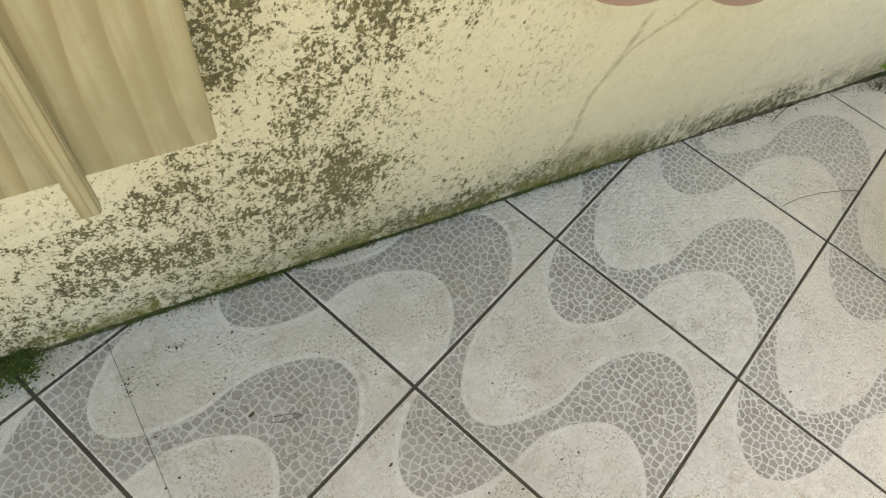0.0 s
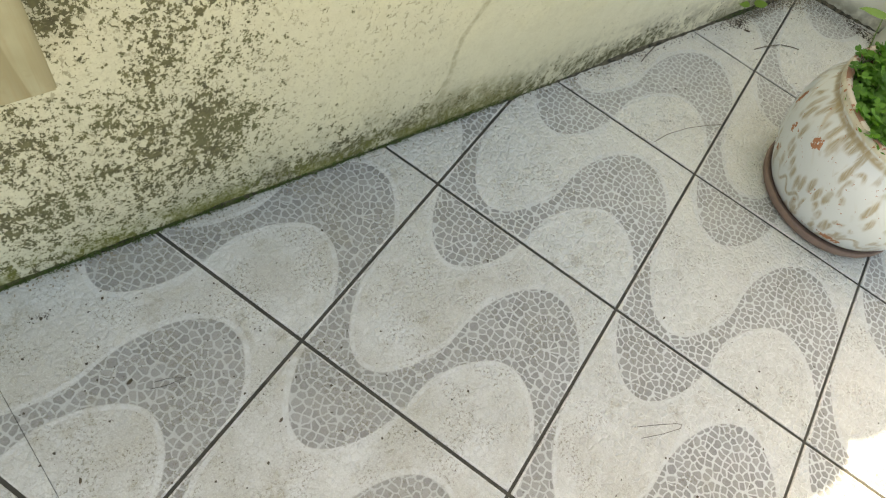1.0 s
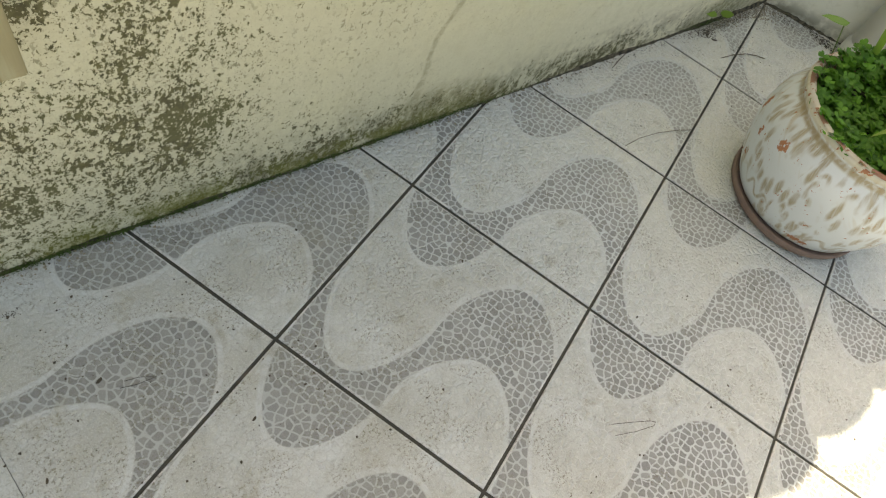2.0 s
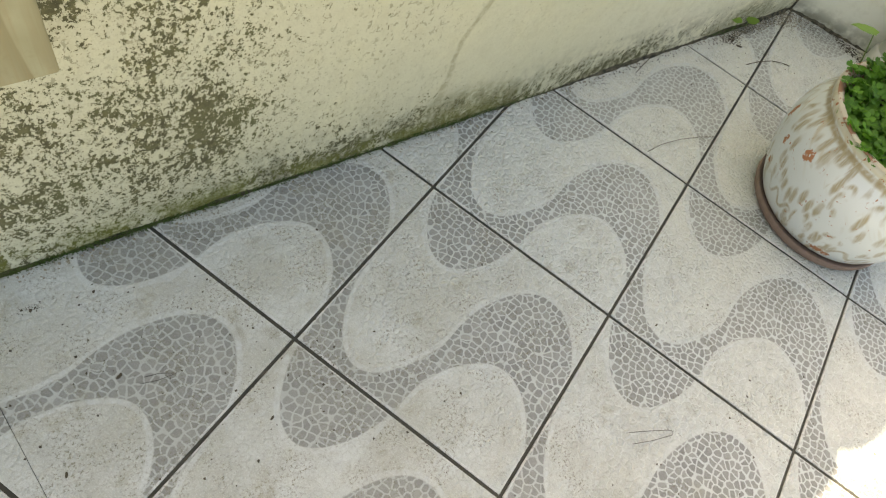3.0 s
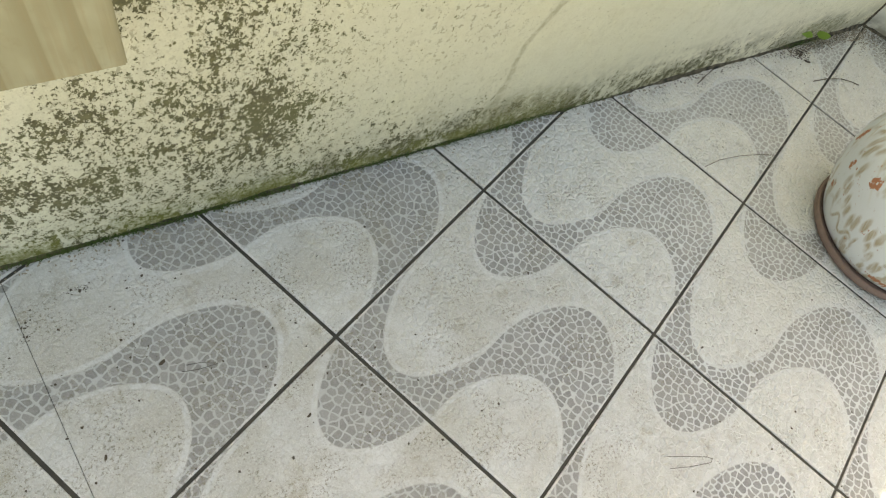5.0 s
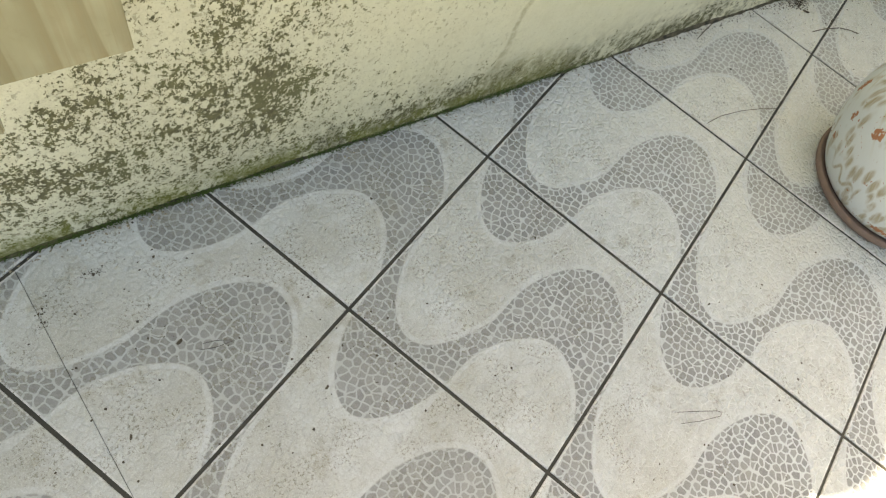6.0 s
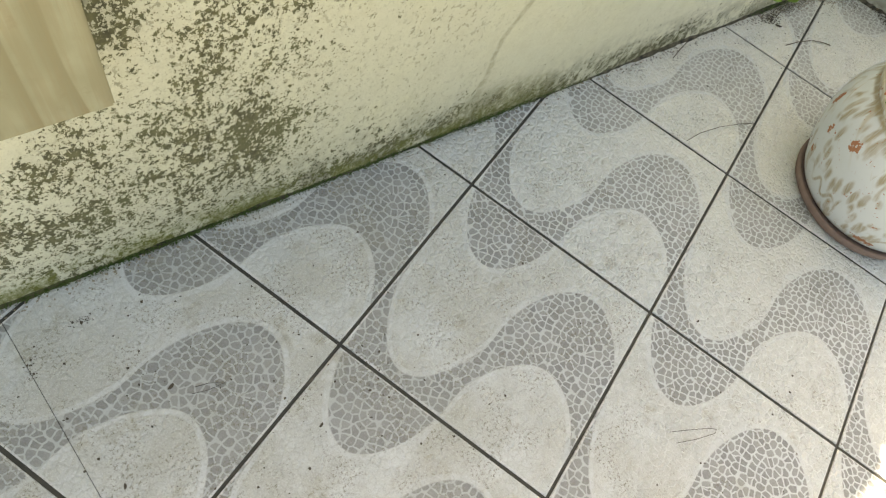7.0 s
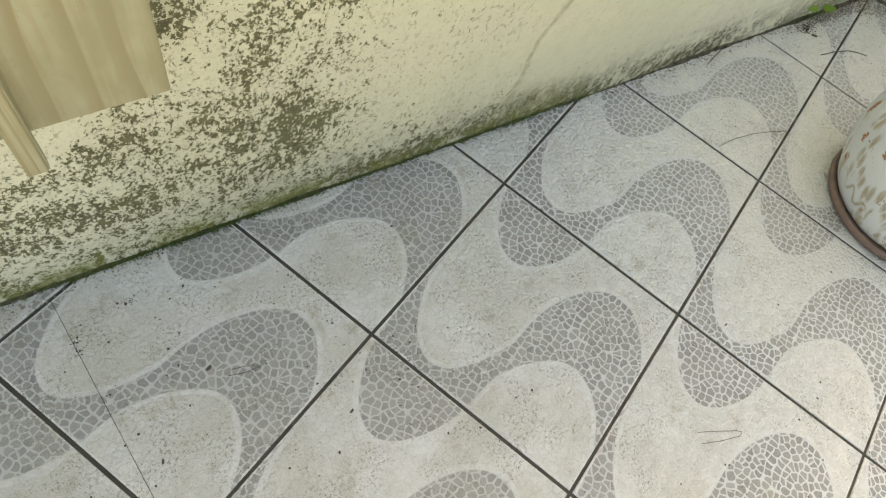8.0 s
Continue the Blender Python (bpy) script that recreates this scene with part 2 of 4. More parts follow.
def make_wall_paint():
    """Old cream limewash, flaked off to a mouldy olive render on the damp part, green at the foot."""
    n = Nodes("flaking_cream_paint", 0.85)
    x, y, z = n.xyz()
    cream = n.mix(n.noise(2.2, 4), (0.54, 0.53, 0.385), (0.63, 0.62, 0.475))
    cream = n.mix(n.step(n.noise(9, 4, 0.6), 0.45, 0.75), cream, (0.60, 0.585, 0.42))
    cream = n.mix(n.f('MULTIPLY', n.step(n.noise(24, 5, 0.7), 0.5, 0.8), 0.45), cream, (0.485, 0.465, 0.33))
    cream = n.mix(n.f('MULTIPLY', n.step(n.noise(210, 3, 0.7), 0.5, 0.7), 0.25), cream, (0.46, 0.43, 0.29))
    stain = n.f('MULTIPLY', n.step(n.noise(5, 5, 0.65), 0.48, 0.7), n.step(n.noise(80, 4, 0.7), 0.4, 0.65))
    cream = n.mix(n.f('MULTIPLY', stain, 0.4), cream, (0.42, 0.40, 0.26))
    # cleaner paint towards the corner, brightened further in colour to offset shade there
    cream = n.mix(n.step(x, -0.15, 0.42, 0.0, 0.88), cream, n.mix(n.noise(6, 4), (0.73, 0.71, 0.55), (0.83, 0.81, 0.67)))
    cream = n.mix(n.step(x, -1.0, -1.28, 0.0, 0.65), cream, n.mix(n.noise(7, 4), (0.66, 0.655, 0.51), (0.77, 0.765, 0.61)))
    # flaking: dense on the damp stretch, sparse specks elsewhere, a rough line along the foot
    big = n.f('SUBTRACT', n.noise(6.5, 3, 0.55), 0.5)
    mid = n.f('SUBTRACT', n.noise(66, 5, 0.68, n.scaled((1.0, 1.0, 0.72)), 0.2), 0.5)
    fine = n.f('SUBTRACT', n.noise(190, 3, 0.7, n.scaled((1.0, 1.0, 0.8), (3, 1, 7)), 0.2), 0.5)
    val = n.f('ADD', n.f('ADD', n.f('MULTIPLY', big, 0.38), n.f('MULTIPLY', n.f('SUBTRACT', n.noise(17, 3, 0.6), 0.5), 0.38)), n.f('ADD', n.f('MULTIPLY', mid, 1.0), n.f('MULTIPLY', fine, 1.05)))
    damp = n.step(x, -0.40, -0.88)
    # patches where the paint has come off in plenty, and two that held: x, z, half width, half height, how much
    patches = [(-1.243, 0.172, 0.0747, 0.0575, 0.223), (-1.10, 0.155, 0.115, 0.046, 0.118), (-1.02, 0.155, 0.103, 0.0517, 0.112), (-1.22, 0.287, 0.0747, 0.0299, 0.112),
               (-1.12, 0.30, 0.0805, 0.0575, 0.118), (-0.955, 0.32, 0.069, 0.0862, 0.124), (-0.86, 0.255, 0.0862, 0.0633, 0.105), (-0.92, 0.20, 0.161, 0.0862, 0.124),
               (-1.03, 0.59, 0.0517, 0.0978, 0.149), (-0.86, 0.53, 0.069, 0.069, 0.136), (-0.795, 0.54, 0.0978, 0.0575, 0.118), (-0.93, 0.45, 0.069, 0.069, 0.0744),
               (-0.675, 0.53, 0.0207, 0.115, 0.093), (-1.30, 0.37, 0.172, 0.069, -0.16), (-1.00, 0.43, 0.0575, 0.0575, -0.08), (-0.58, 0.10, 0.23, 0.0805, 0.0744)]
    px = n.f('ADD', x, n.f('MULTIPLY', n.f('SUBTRACT', n.noise(21, 3, 0.6), 0.5), 0.07))
    pz = n.f('ADD', z, n.f('MULTIPLY', n.f('SUBTRACT', n.noise(24, 3, 0.6), 0.5), 0.07))
    zone = 0.0
    for cx, cz, rx, rz, much in patches:
        ex, ez = n.f('MULTIPLY', n.f('SUBTRACT', px, cx), 1 / rx), n.f('MULTIPLY', n.f('SUBTRACT', pz, cz), 1 / rz)
        away = n.f('ADD', n.f('MULTIPLY', ex, ex), n.f('MULTIPLY', ez, ez))
        zone = n.f('ADD', n.step(away, 1.7, 0.0, 0.0, much), zone)
    zone = n.f('MINIMUM', zone, 0.105)
    foot = n.step(z, 0.16, 0.01)
    thr = n.f('SUBTRACT', 0.325, n.f('MULTIPLY', damp, 0.215))
    thr = n.f('SUBTRACT', thr, zone)
    thr = n.f('SUBTRACT', thr, n.f('MULTIPLY', foot, n.step(x, -0.9, -0.3, 0.05, 0.30)))
    thr = n.f('ADD', thr, n.step(x, 0.1, 0.6, 0.0, 0.10))
    val = n.f('SUBTRACT', val, thr)
    bare = n.step(val, -0.016, 0.014)
    mould = n.mix(n.step(n.noise(60, 4, 0.7), 0.3, 0.7), (0.048, 0.044, 0.016), (0.140, 0.128, 0.052))
    mould = n.mix(n.step(n.noise(7, 2), 0.45, 0.7), mould, (0.100, 0.098, 0.036))
    pits = n.f('MULTIPLY', n.step(n.noise(150, 2, 0.6), 0.63, 0.70), n.step(n.noise(8, 3), 0.4, 0.6, 0.25, 1.0))
    cream = n.mix(n.f('MULTIPLY', pits, 0.65), cream, (0.30, 0.275, 0.17))
    mottle = n.step(n.noise(34, 5, 0.7), 0.42, 0.72)
    cream = n.mix(n.f('MULTIPLY', mottle, 0.36), cream, (0.47, 0.445, 0.30))
    # small pock marks and grey specks all over the sound paint
    pock = n.f('MULTIPLY', n.step(n.noise(95, 3, 0.65, n.scaled((1, 1, 0.8), (5, 0, 2))), 0.575, 0.605), n.step(n.noise(7, 3, 0.6), 0.38, 0.6, 0.25, 1.0))
    cream = n.mix(n.f('MULTIPLY', pock, n.step(x, -0.22, -0.62, 0.03, 0.75)), cream, (0.23, 0.21, 0.13))
    cream = n.mix(n.f('MULTIPLY', n.step(n.noise(340, 3, 0.7), 0.5, 0.68), 0.3), cream, (0.43, 0.41, 0.29))
    col = n.mix(n.f('MULTIPLY', bare, 0.93), cream, mould)
    # thin halo where the paint lifts
    halo = n.f('MULTIPLY', n.step(val, -0.06, -0.012), n.f('SUBTRACT', 1.0, bare))
    col = n.mix(n.f('MULTIPLY', halo, 0.35), col, (0.45, 0.43, 0.28))
    # patchy grey-brown haze low down, weaker towards both ends
    haze = n.f('MULTIPLY', n.step(z, 0.16, -0.01), n.step(n.f('ADD', n.noise(16, 4, 0.65), n.f('MULTIPLY', mid, 0.8)), 0.36, 0.60))
    haze = n.f('MULTIPLY', haze, n.f('MULTIPLY', n.step(x, -1.05, -0.75, 0.25, 1.0), n.step(x, 0.75, 0.3, 0.55, 1.0)))
    col = n.mix(n.f('MULTIPLY', haze, 0.75), col, (0.105, 0.096, 0.055))
    # old olive damp stains above the foot
    for cx, cz, rx, rz, tone in ((-0.30, 0.03, 0.16, 0.085, (0.20, 0.185, 0.085)), (0.67, 0.045, 0.11, 0.045, (0.15, 0.15, 0.075))):
        ex, ez = n.f('MULTIPLY', n.f('SUBTRACT', px, cx), 1 / rx), n.f('MULTIPLY', n.f('SUBTRACT', pz, cz), 1 / rz)
        old = n.step(n.f('ADD', n.f('MULTIPLY', ex, ex), n.f('MULTIPLY', ez, ez)), 1.5, 0.1)
        col = n.mix(n.f('MULTIPLY', old, n.step(n.noise(70, 4, 0.7), 0.35, 0.62, 0.15, 0.8)), col, tone)
    green = n.f('MULTIPLY', n.step(n.f('SUBTRACT', z, n.f('MULTIPLY', fine, 0.14)), 0.075, 0.01), n.step(n.f('ADD', n.noise(11, 4, 0.6), n.f('MULTIPLY', mid, 0.6)), 0.38, 0.56))
    col = n.mix(n.f('MULTIPLY', green, n.step(x, 0.2, -0.6, 0.12, 0.85)), col, (0.150, 0.160, 0.030))
    # tide marks of dripping water
    bend = n.f('ADD', n.f('MULTIPLY', n.f('SUBTRACT', n.noise(9, 2), 0.5), 0.05), 0.0)
    line = n.f('ADD', n.f('MULTIPLY', n.f('SUBTRACT', n.f('MAXIMUM', z, 0.23), 0.35), 0.26), -0.350)
    w1 = n.step(n.f('ABSOLUTE', n.f('SUBTRACT', n.f('ADD', x, bend), line)), 0.0105, 0.002)
    w1 = n.f('MULTIPLY', w1, n.f('MULTIPLY', n.step(z, 0.02, 0.16), n.step(z, 0.46, 0.43)))
    dx = n.f('SUBTRACT', x, -0.345)
    line2 = n.f('ADD', 0.345, n.f('MULTIPLY', n.f('POWER', n.f('MAXIMUM', dx, 0.0), 0.75), 0.50))
    w2 = n.step(n.f('ABSOLUTE', n.f('SUBTRACT', n.f('ADD', z, bend), line2)), 0.0105, 0.002)
    w2 = n.f('MULTIPLY', w2, n.f('MULTIPLY', n.step(x, -0.35, -0.335), n.step(x, -0.215, -0.24)))
    wet = n.f('MULTIPLY', n.f('MAXIMUM', w1, w2), n.step(n.noise(60, 4, 0.7), 0.3, 0.62, 0.2, 0.75))
    col = n.mix(wet, col, (0.30, 0.27, 0.165))
    h = n.f('ADD', n.f('MULTIPLY', bare, -1.0), n.f('MULTIPLY', n.noise(130, 4, 0.6), 0.5))
    h = n.f('ADD', h, n.f('MULTIPLY', n.noise(30, 3), 0.9))
    return n.done(col, n.f('ADD', 0.72, n.f('MULTIPLY', bare, 0.2)), h, 0.75, 0.0024)


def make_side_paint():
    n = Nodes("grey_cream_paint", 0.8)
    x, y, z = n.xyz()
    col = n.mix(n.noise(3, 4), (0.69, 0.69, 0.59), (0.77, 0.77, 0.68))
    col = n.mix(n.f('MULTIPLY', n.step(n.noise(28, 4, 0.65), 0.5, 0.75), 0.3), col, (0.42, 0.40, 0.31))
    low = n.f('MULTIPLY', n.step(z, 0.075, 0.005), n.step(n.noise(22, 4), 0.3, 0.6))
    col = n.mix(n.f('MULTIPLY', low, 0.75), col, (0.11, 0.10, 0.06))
    # dark strip beside the downpipe: the shaded gap there, painted onto the wall
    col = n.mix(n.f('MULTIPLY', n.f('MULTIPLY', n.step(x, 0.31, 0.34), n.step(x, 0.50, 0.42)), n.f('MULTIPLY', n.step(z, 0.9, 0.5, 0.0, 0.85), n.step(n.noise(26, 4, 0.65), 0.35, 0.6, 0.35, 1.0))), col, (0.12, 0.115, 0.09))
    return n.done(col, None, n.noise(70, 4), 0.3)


def make_mortar():
    n = Nodes("dirty_mortar", 0.95)
    x, y, z = n.xyz()
    col = n.mix(n.step(n.noise(70, 4, 0.7), 0.35, 0.65), (0.03, 0.027, 0.018), (0.15, 0.13, 0.09))
    moss = n.f('MULTIPLY', n.step(n.noise(8, 3), 0.42, 0.6), n.step(x, 0.1, -0.3, 0.15, 1.0))
    col = n.mix(n.f('MULTIPLY', moss, 0.6), col, (0.075, 0.088, 0.022))
    return n.done(col, None, n.noise(220, 3), 0.7, 0.003)


def make_pine(name, wide):
    """Raw pine with broad flowing grain along z."""
    n = Nodes(name, 0.62)
    bendy = n.scaled((1.0, 1.0, 0.22))
    off = n.noise(3.2, 3, 0.5, bendy)
    x, y, z = n.xyz()
    ring = n.f('ADD', n.f('MULTIPLY', x, wide), n.f('MULTIPLY', off, 7.5))
    ring = n.f('FRACT', ring)
    late = n.f('MULTIPLY', n.step(ring, 0.45, 0.93), n.step(ring, 1.0, 0.95))
    col = n.mix(n.noise(4, 3), (0.31, 0.295, 0.185), (0.40, 0.38, 0.25))
    col = n.mix(n.f('MULTIPLY', late, 0.8), col, (0.225, 0.19, 0.10))
    fib = n.noise(160, 3, 0.6, n.scaled((1.0, 1.0, 0.04)))
    col = n.mix(n.f('MULTIPLY', n.step(fib, 0.42, 0.66), 0.38), col, (0.30, 0.22, 0.11))
    col = n.mix(n.f('MULTIPLY', n.step(n.noise(8, 4, 0.6, n.scaled((1, 1, 0.6))), 0.44, 0.66), 0.6), col, (0.245, 0.222, 0.125))
    col = n.mix(n.f('MULTIPLY', n.step(n.noise(45, 4, 0.7), 0.55, 0.75), 0.35), col, (0.24, 0.19, 0.10))
    return n.done(col, None, fib, 0.4, 0.001)


def make_glaze():
    """White glaze brushed with brown strokes and chipped to the clay."""
    n = Nodes("chipped_white_glaze", 0.28)
    x, y, z = n.xyz()
    ang = n.f('ARCTAN2', y, x)
    arc = n.f('MULTIPLY', ang, 0.21)
    flat = n.vec(arc, 0.0, z)
    white = n.mix(n.noise(9, 3), (0.56, 0.61, 0.62), (0.67, 0.71, 0.72))
    cells = n.voronoi(1.0, 'F1', 1.0, n.vec(n.f('MULTIPLY', n.f('ADD', arc, n.f('MULTIPLY', z, 0.12)), 50.0), n.f('MULTIPLY', z, 16.0), 0.0))
    wob = n.noise(70, 2, 0.5, flat)
    streak = n.noise(1.0, 2, 0.6, n.vec(n.f('MULTIPLY', n.f('ADD', arc, n.f('MULTIPLY', z, 0.35)), 260.0), 0.0, n.f('MULTIPLY', z, 26.0)))
    strokes = n.step(n.f('ADD', cells, n.f('MULTIPLY', n.f('SUBTRACT', wob, 0.5), 0.30)), 0.50, 0.20)
    gate = n.step(n.noise(13, 2, 0.5, flat), 0.43, 0.54)
    brown = n.mix(n.noise(45, 2, 0.5, flat), (0.27, 0.205, 0.11), (0.43, 0.37, 0.25))
    col = n.mix(n.f('MULTIPLY', n.f('MULTIPLY', strokes, gate), n.step(streak, 0.3, 0.65, 0.5, 0.95)), white, brown)
    # brushed zigzags round the shoulder and low on the belly
    for z0, amp, per, width, shift in ((0.225, 0.018, 0.075, 0.0046, 0.0), (0.080, 0.014, 0.052, 0.0040, 1.9)):
        drift = n.f('MULTIPLY', n.noise(7, 1, 0.5, flat), 9.0)
        turn = n.f('ADD', n.f('MULTIPLY', arc, 2 * math.pi / per), n.f('ADD', drift, shift))
        wave = n.f('MULTIPLY', n.f('SINE', turn), amp)
        steep = n.f('MULTIPLY', n.f('COSINE', turn), amp * 2 * math.pi / per)
        off = n.f('DIVIDE', n.f('ABSOLUTE', n.f('SUBTRACT', n.f('SUBTRACT', z, z0), wave)), n.f('SQRT', n.f('ADD', 1.0, n.f('MULTIPLY', steep, steep))))
        brush = n.f('MULTIPLY', n.step(off, width * 1.7, width * 0.3), n.step(n.noise(9, 2, 0.5, n.vec(arc, 4.0 + shift, z)), 0.50, 0.60))
        col = n.mix(n.f('MULTIPLY', brush, n.step(streak, 0.3, 0.65, 0.5, 0.95)), col, brown)
    # long soft drips from the shoulder
    drip = n.noise(1.0, 2, 0.5, n.vec(n.f('MULTIPLY', n.f('ADD', arc, z), 46.0), 3.0, n.f('MULTIPLY', n.f('SUBTRACT', z, arc), 5.0)))
    drip = n.f('MULTIPLY', n.step(drip, 0.57, 0.70), n.step(z, 0.15, 0.25))
    col = n.mix(n.f('MULTIPLY', drip, 0.6), col, (0.46, 0.385, 0.25))
    ringz = n.f('MULTIPLY', n.step(z, 0.262, 0.270), n.step(z, 0.284, 0.277))
    col = n.mix(n.f('MULTIPLY', ringz, n.step(wob, 0.3, 0.6, 0.35, 0.85)), col, (0.33, 0.25, 0.13))
    creamy = n.f('MULTIPLY', n.step(z, 0.281, 0.290), 0.75)
    col = n.mix(creamy, col, (0.55, 0.50, 0.37))
    chip = n.f('ADD', n.f('MULTIPLY', n.noise(30, 4, 0.65, flat), 0.5), n.f('MULTIPLY', n.noise(110, 3, 0.65, flat), 0.5))
    chip = n.f('ADD', chip, n.f('MULTIPLY', n.step(z, 0.272, 0.296, 0.0, 0.13), n.step(n.noise(16, 2, 0.5, flat), 0.4, 0.62)))
    # larger flakes knocked off: place round the pot, height, half sizes
    for ca, cz, ra, rz in ((0.44, 0.195, 0.014, 0.026), (0.585, 0.215, 0.014, 0.016), (0.51, 0.175, 0.010, 0.014), (0.50, 0.095, 0.010, 0.014), (-0.55, 0.05, 0.035, 0.010)):
        ea, ez = n.f('MULTIPLY', n.f('SUBTRACT', arc, ca), 1 / ra), n.f('MULTIPLY', n.f('SUBTRACT', z, cz), 1 / rz)
        chip = n.f('ADD', chip, n.step(n.f('ADD', n.f('MULTIPLY', ea, ea), n.f('MULTIPLY', ez, ez)), 1.6, 0.0, 0.0, 0.125))
    chip = n.step(chip, 0.600, 0.614)
    clay = n.mix(n.noise(60, 3), (0.33, 0.13, 0.065), (0.48, 0.23, 0.13))
    col = n.mix(chip, col, clay)
    nick = n.step(n.noise(120, 2, 0.5, flat), 0.755, 0.775)
    col = n.mix(n.f('MULTIPLY', nick, n.step(n.noise(11, 1), 0.5, 0.6)), col, (0.07, 0.06, 0.05))
    h = n.f('SUBTRACT', n.f('MULTIPLY', n.noise(35, 3, 0.5, flat), 0.6), chip)
    return n.done(col, n.f('ADD', 0.28, n.f('MULTIPLY', chip, 0.6)), h, 0.4, 0.0015)


def make_clay(name="terracotta", tint=1.0):
    n = Nodes(name, 0.85)
    col = n.mix(n.noise(12, 4), (0.30 * tint, 0.15 * tint, 0.095 * tint), (0.44 * tint, 0.24 * tint, 0.165 * tint))
    col = n.mix(n.step(n.noise(40, 4, 0.65), 0.55, 0.72), col, (0.50, 0.42, 0.32))
    return n.done(col, None, n.noise(150, 3), 0.3)


def make_rim():
    """Clay rim with remains of cream paint."""
    n = Nodes("worn_clay_rim", 0.8)
    col = n.mix(n.noise(40, 4), (0.28, 0.125, 0.08), (0.44, 0.235, 0.16))
    kept = n.step(n.f('ADD', n.noise(22, 3, 0.6), n.f('MULTIPLY', n.noise(110, 3, 0.6), 0.35)), 0.64, 0.68)
    col = n.mix(kept, col, n.mix(n.noise(60, 3), (0.46, 0.41, 0.31), (0.60, 0.56, 0.46)))
    return n.done(col, None, n.f('ADD', kept, n.noise(180, 3)), 0.5, 0.001)


def make_plain(name, a, b, rough=0.7, scale=40.0, bump=0.3):
    n = Nodes(name, rough)
    return n.done(n.mix(n.noise(scale, 4), a, b), None, n.noise(scale * 4, 3), bump)


def make_leaf(name, a, b, yellow=None):
    n = Nodes(name, 0.58)
    x, y, z = n.xyz()
    col = n.mix(n.rand(), a, b)
    col = n.mix(n.f('MULTIPLY', n.noise(120, 2), 0.35), col, (b[0] * 1.3, b[1] * 1.25, b[2]))
    if yellow:
        side = n.step(n.f('ABSOLUTE', x), 0.0032, 0.0050)
        col = n.mix(side, col, yellow)
    n.put(n.b.inputs["Subsurface Weight"], 0.0)
    tr = n.t.nodes.new("ShaderNodeBsdfTranslucent")
    n.put(tr.inputs[0], col)
    mx = n.t.nodes.new("ShaderNodeMixShader")
    mx.inputs[0].default_value = 0.3
    n.done(col, None, n.noise(200, 2), 0.2, 0.001)
    out = n.t.nodes["Material Output"]
    n.t.links.new(n.b.outputs[0], mx.inputs[1])
    n.t.links.new(tr.outputs[0], mx.inputs[2])
    n.t.links.new(mx.outputs[0], out.inputs[0])
    return n.m


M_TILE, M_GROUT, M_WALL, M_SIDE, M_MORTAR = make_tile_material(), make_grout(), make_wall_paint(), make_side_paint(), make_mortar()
M_PINE, M_BATTEN = make_pine("pine_board", 30.0), make_pine("pine_batten", 95.0)
M_GLAZE, M_RIM, M_ROOF = make_glaze(), make_rim(), make_clay("roof_clay", 1.15)
M_SAUCER = make_plain("saucer_clay", (0.17, 0.112, 0.088), (0.29, 0.20, 0.16), 0.9, 45)
M_PINK = make_plain("pale_clay", (0.30, 0.20, 0.165), (0.40, 0.28, 0.235), 0.85, 30)
M_SOIL = make_plain("potting_soil", (0.018, 0.013, 0.009), (0.06, 0.045, 0.03), 0.95, 90)
M_EARTH = make_plain("yard_earth", (0.16, 0.13, 0.09), (0.27, 0.23, 0.17), 0.95, 6)
M_PVC = make_plain("grey_pvc", (0.55, 0.55, 0.48), (0.62, 0.615, 0.55), 0.45, 14, 0.08)
M_WHITEPVC = make_plain("white_pvc", (0.60, 0.60, 0.585), (0.72, 0.72, 0.70), 0.4, 14, 0.08)
M_DARKGAP = make_plain("damp_render", (0.05, 0.047, 0.04), (0.11, 0.10, 0.085), 0.95, 25)
M_DEBRIS = make_plain("dry_litter", (0.04, 0.033, 0.024), (0.14, 0.115, 0.08), 0.95, 70)
M_SAND = make_plain("wall_crumbs", (0.20, 0.17, 0.12), (0.42, 0.37, 0.28), 0.95, 200)
M_TWIG = make_plain("dry_twig", (0.06, 0.045, 0.03), (0.16, 0.12, 0.075), 0.9, 90)
M_HAIR = make_plain("dark_wire", (0.05, 0.045, 0.04), (0.12, 0.11, 0.09), 0.5, 90)
M_CHIP = make_plain("white_chip", (0.66, 0.66, 0.62), (0.78, 0.78, 0.74), 0.7, 90)
M_METAL = make_plain("brass_hook", (0.34, 0.25, 0.10), (0.45, 0.34, 0.15), 0.4, 90)
M_CLOVER = make_leaf("clover_green", (0.030, 0.130, 0.016), (0.11, 0.31, 0.026))
# duller copy of the clover green: shade under the top leaves, in colour
M_UNDER = make_leaf("shaded_clover", (0.035, 0.135, 0.016), (0.09, 0.25, 0.022))
M_FRESH = make_leaf("fresh_green", (0.15, 0.29, 0.04), (0.22, 0.38, 0.065))
M_STRAP = make_leaf("striped_leaf", (0.16, 0.27, 0.05), (0.22, 0.34, 0.07), (0.78, 0.70, 0.20))
M_MOSS = make_leaf("moss_green", (0.028, 0.062, 0.010), (0.07, 0.12, 0.02))
M_STEM = make_plain("green_stem", (0.10, 0.17, 0.04), (0.17, 0.24, 0.07), 0.6, 60)


# ---------------------------------------------------------------- mesh helpers
def mesh_of(name, bm, material, smooth=False):
    me = bpy.data.meshes.new(name)
    bmesh.ops.recalc_face_normals(bm, faces=bm.faces)
    bm.to_mesh(me)
    bm.free()
    me.materials.append(material)
    if smooth:
        me.polygons.foreach_set("use_smooth", [True] * len(me.polygons))
    return me


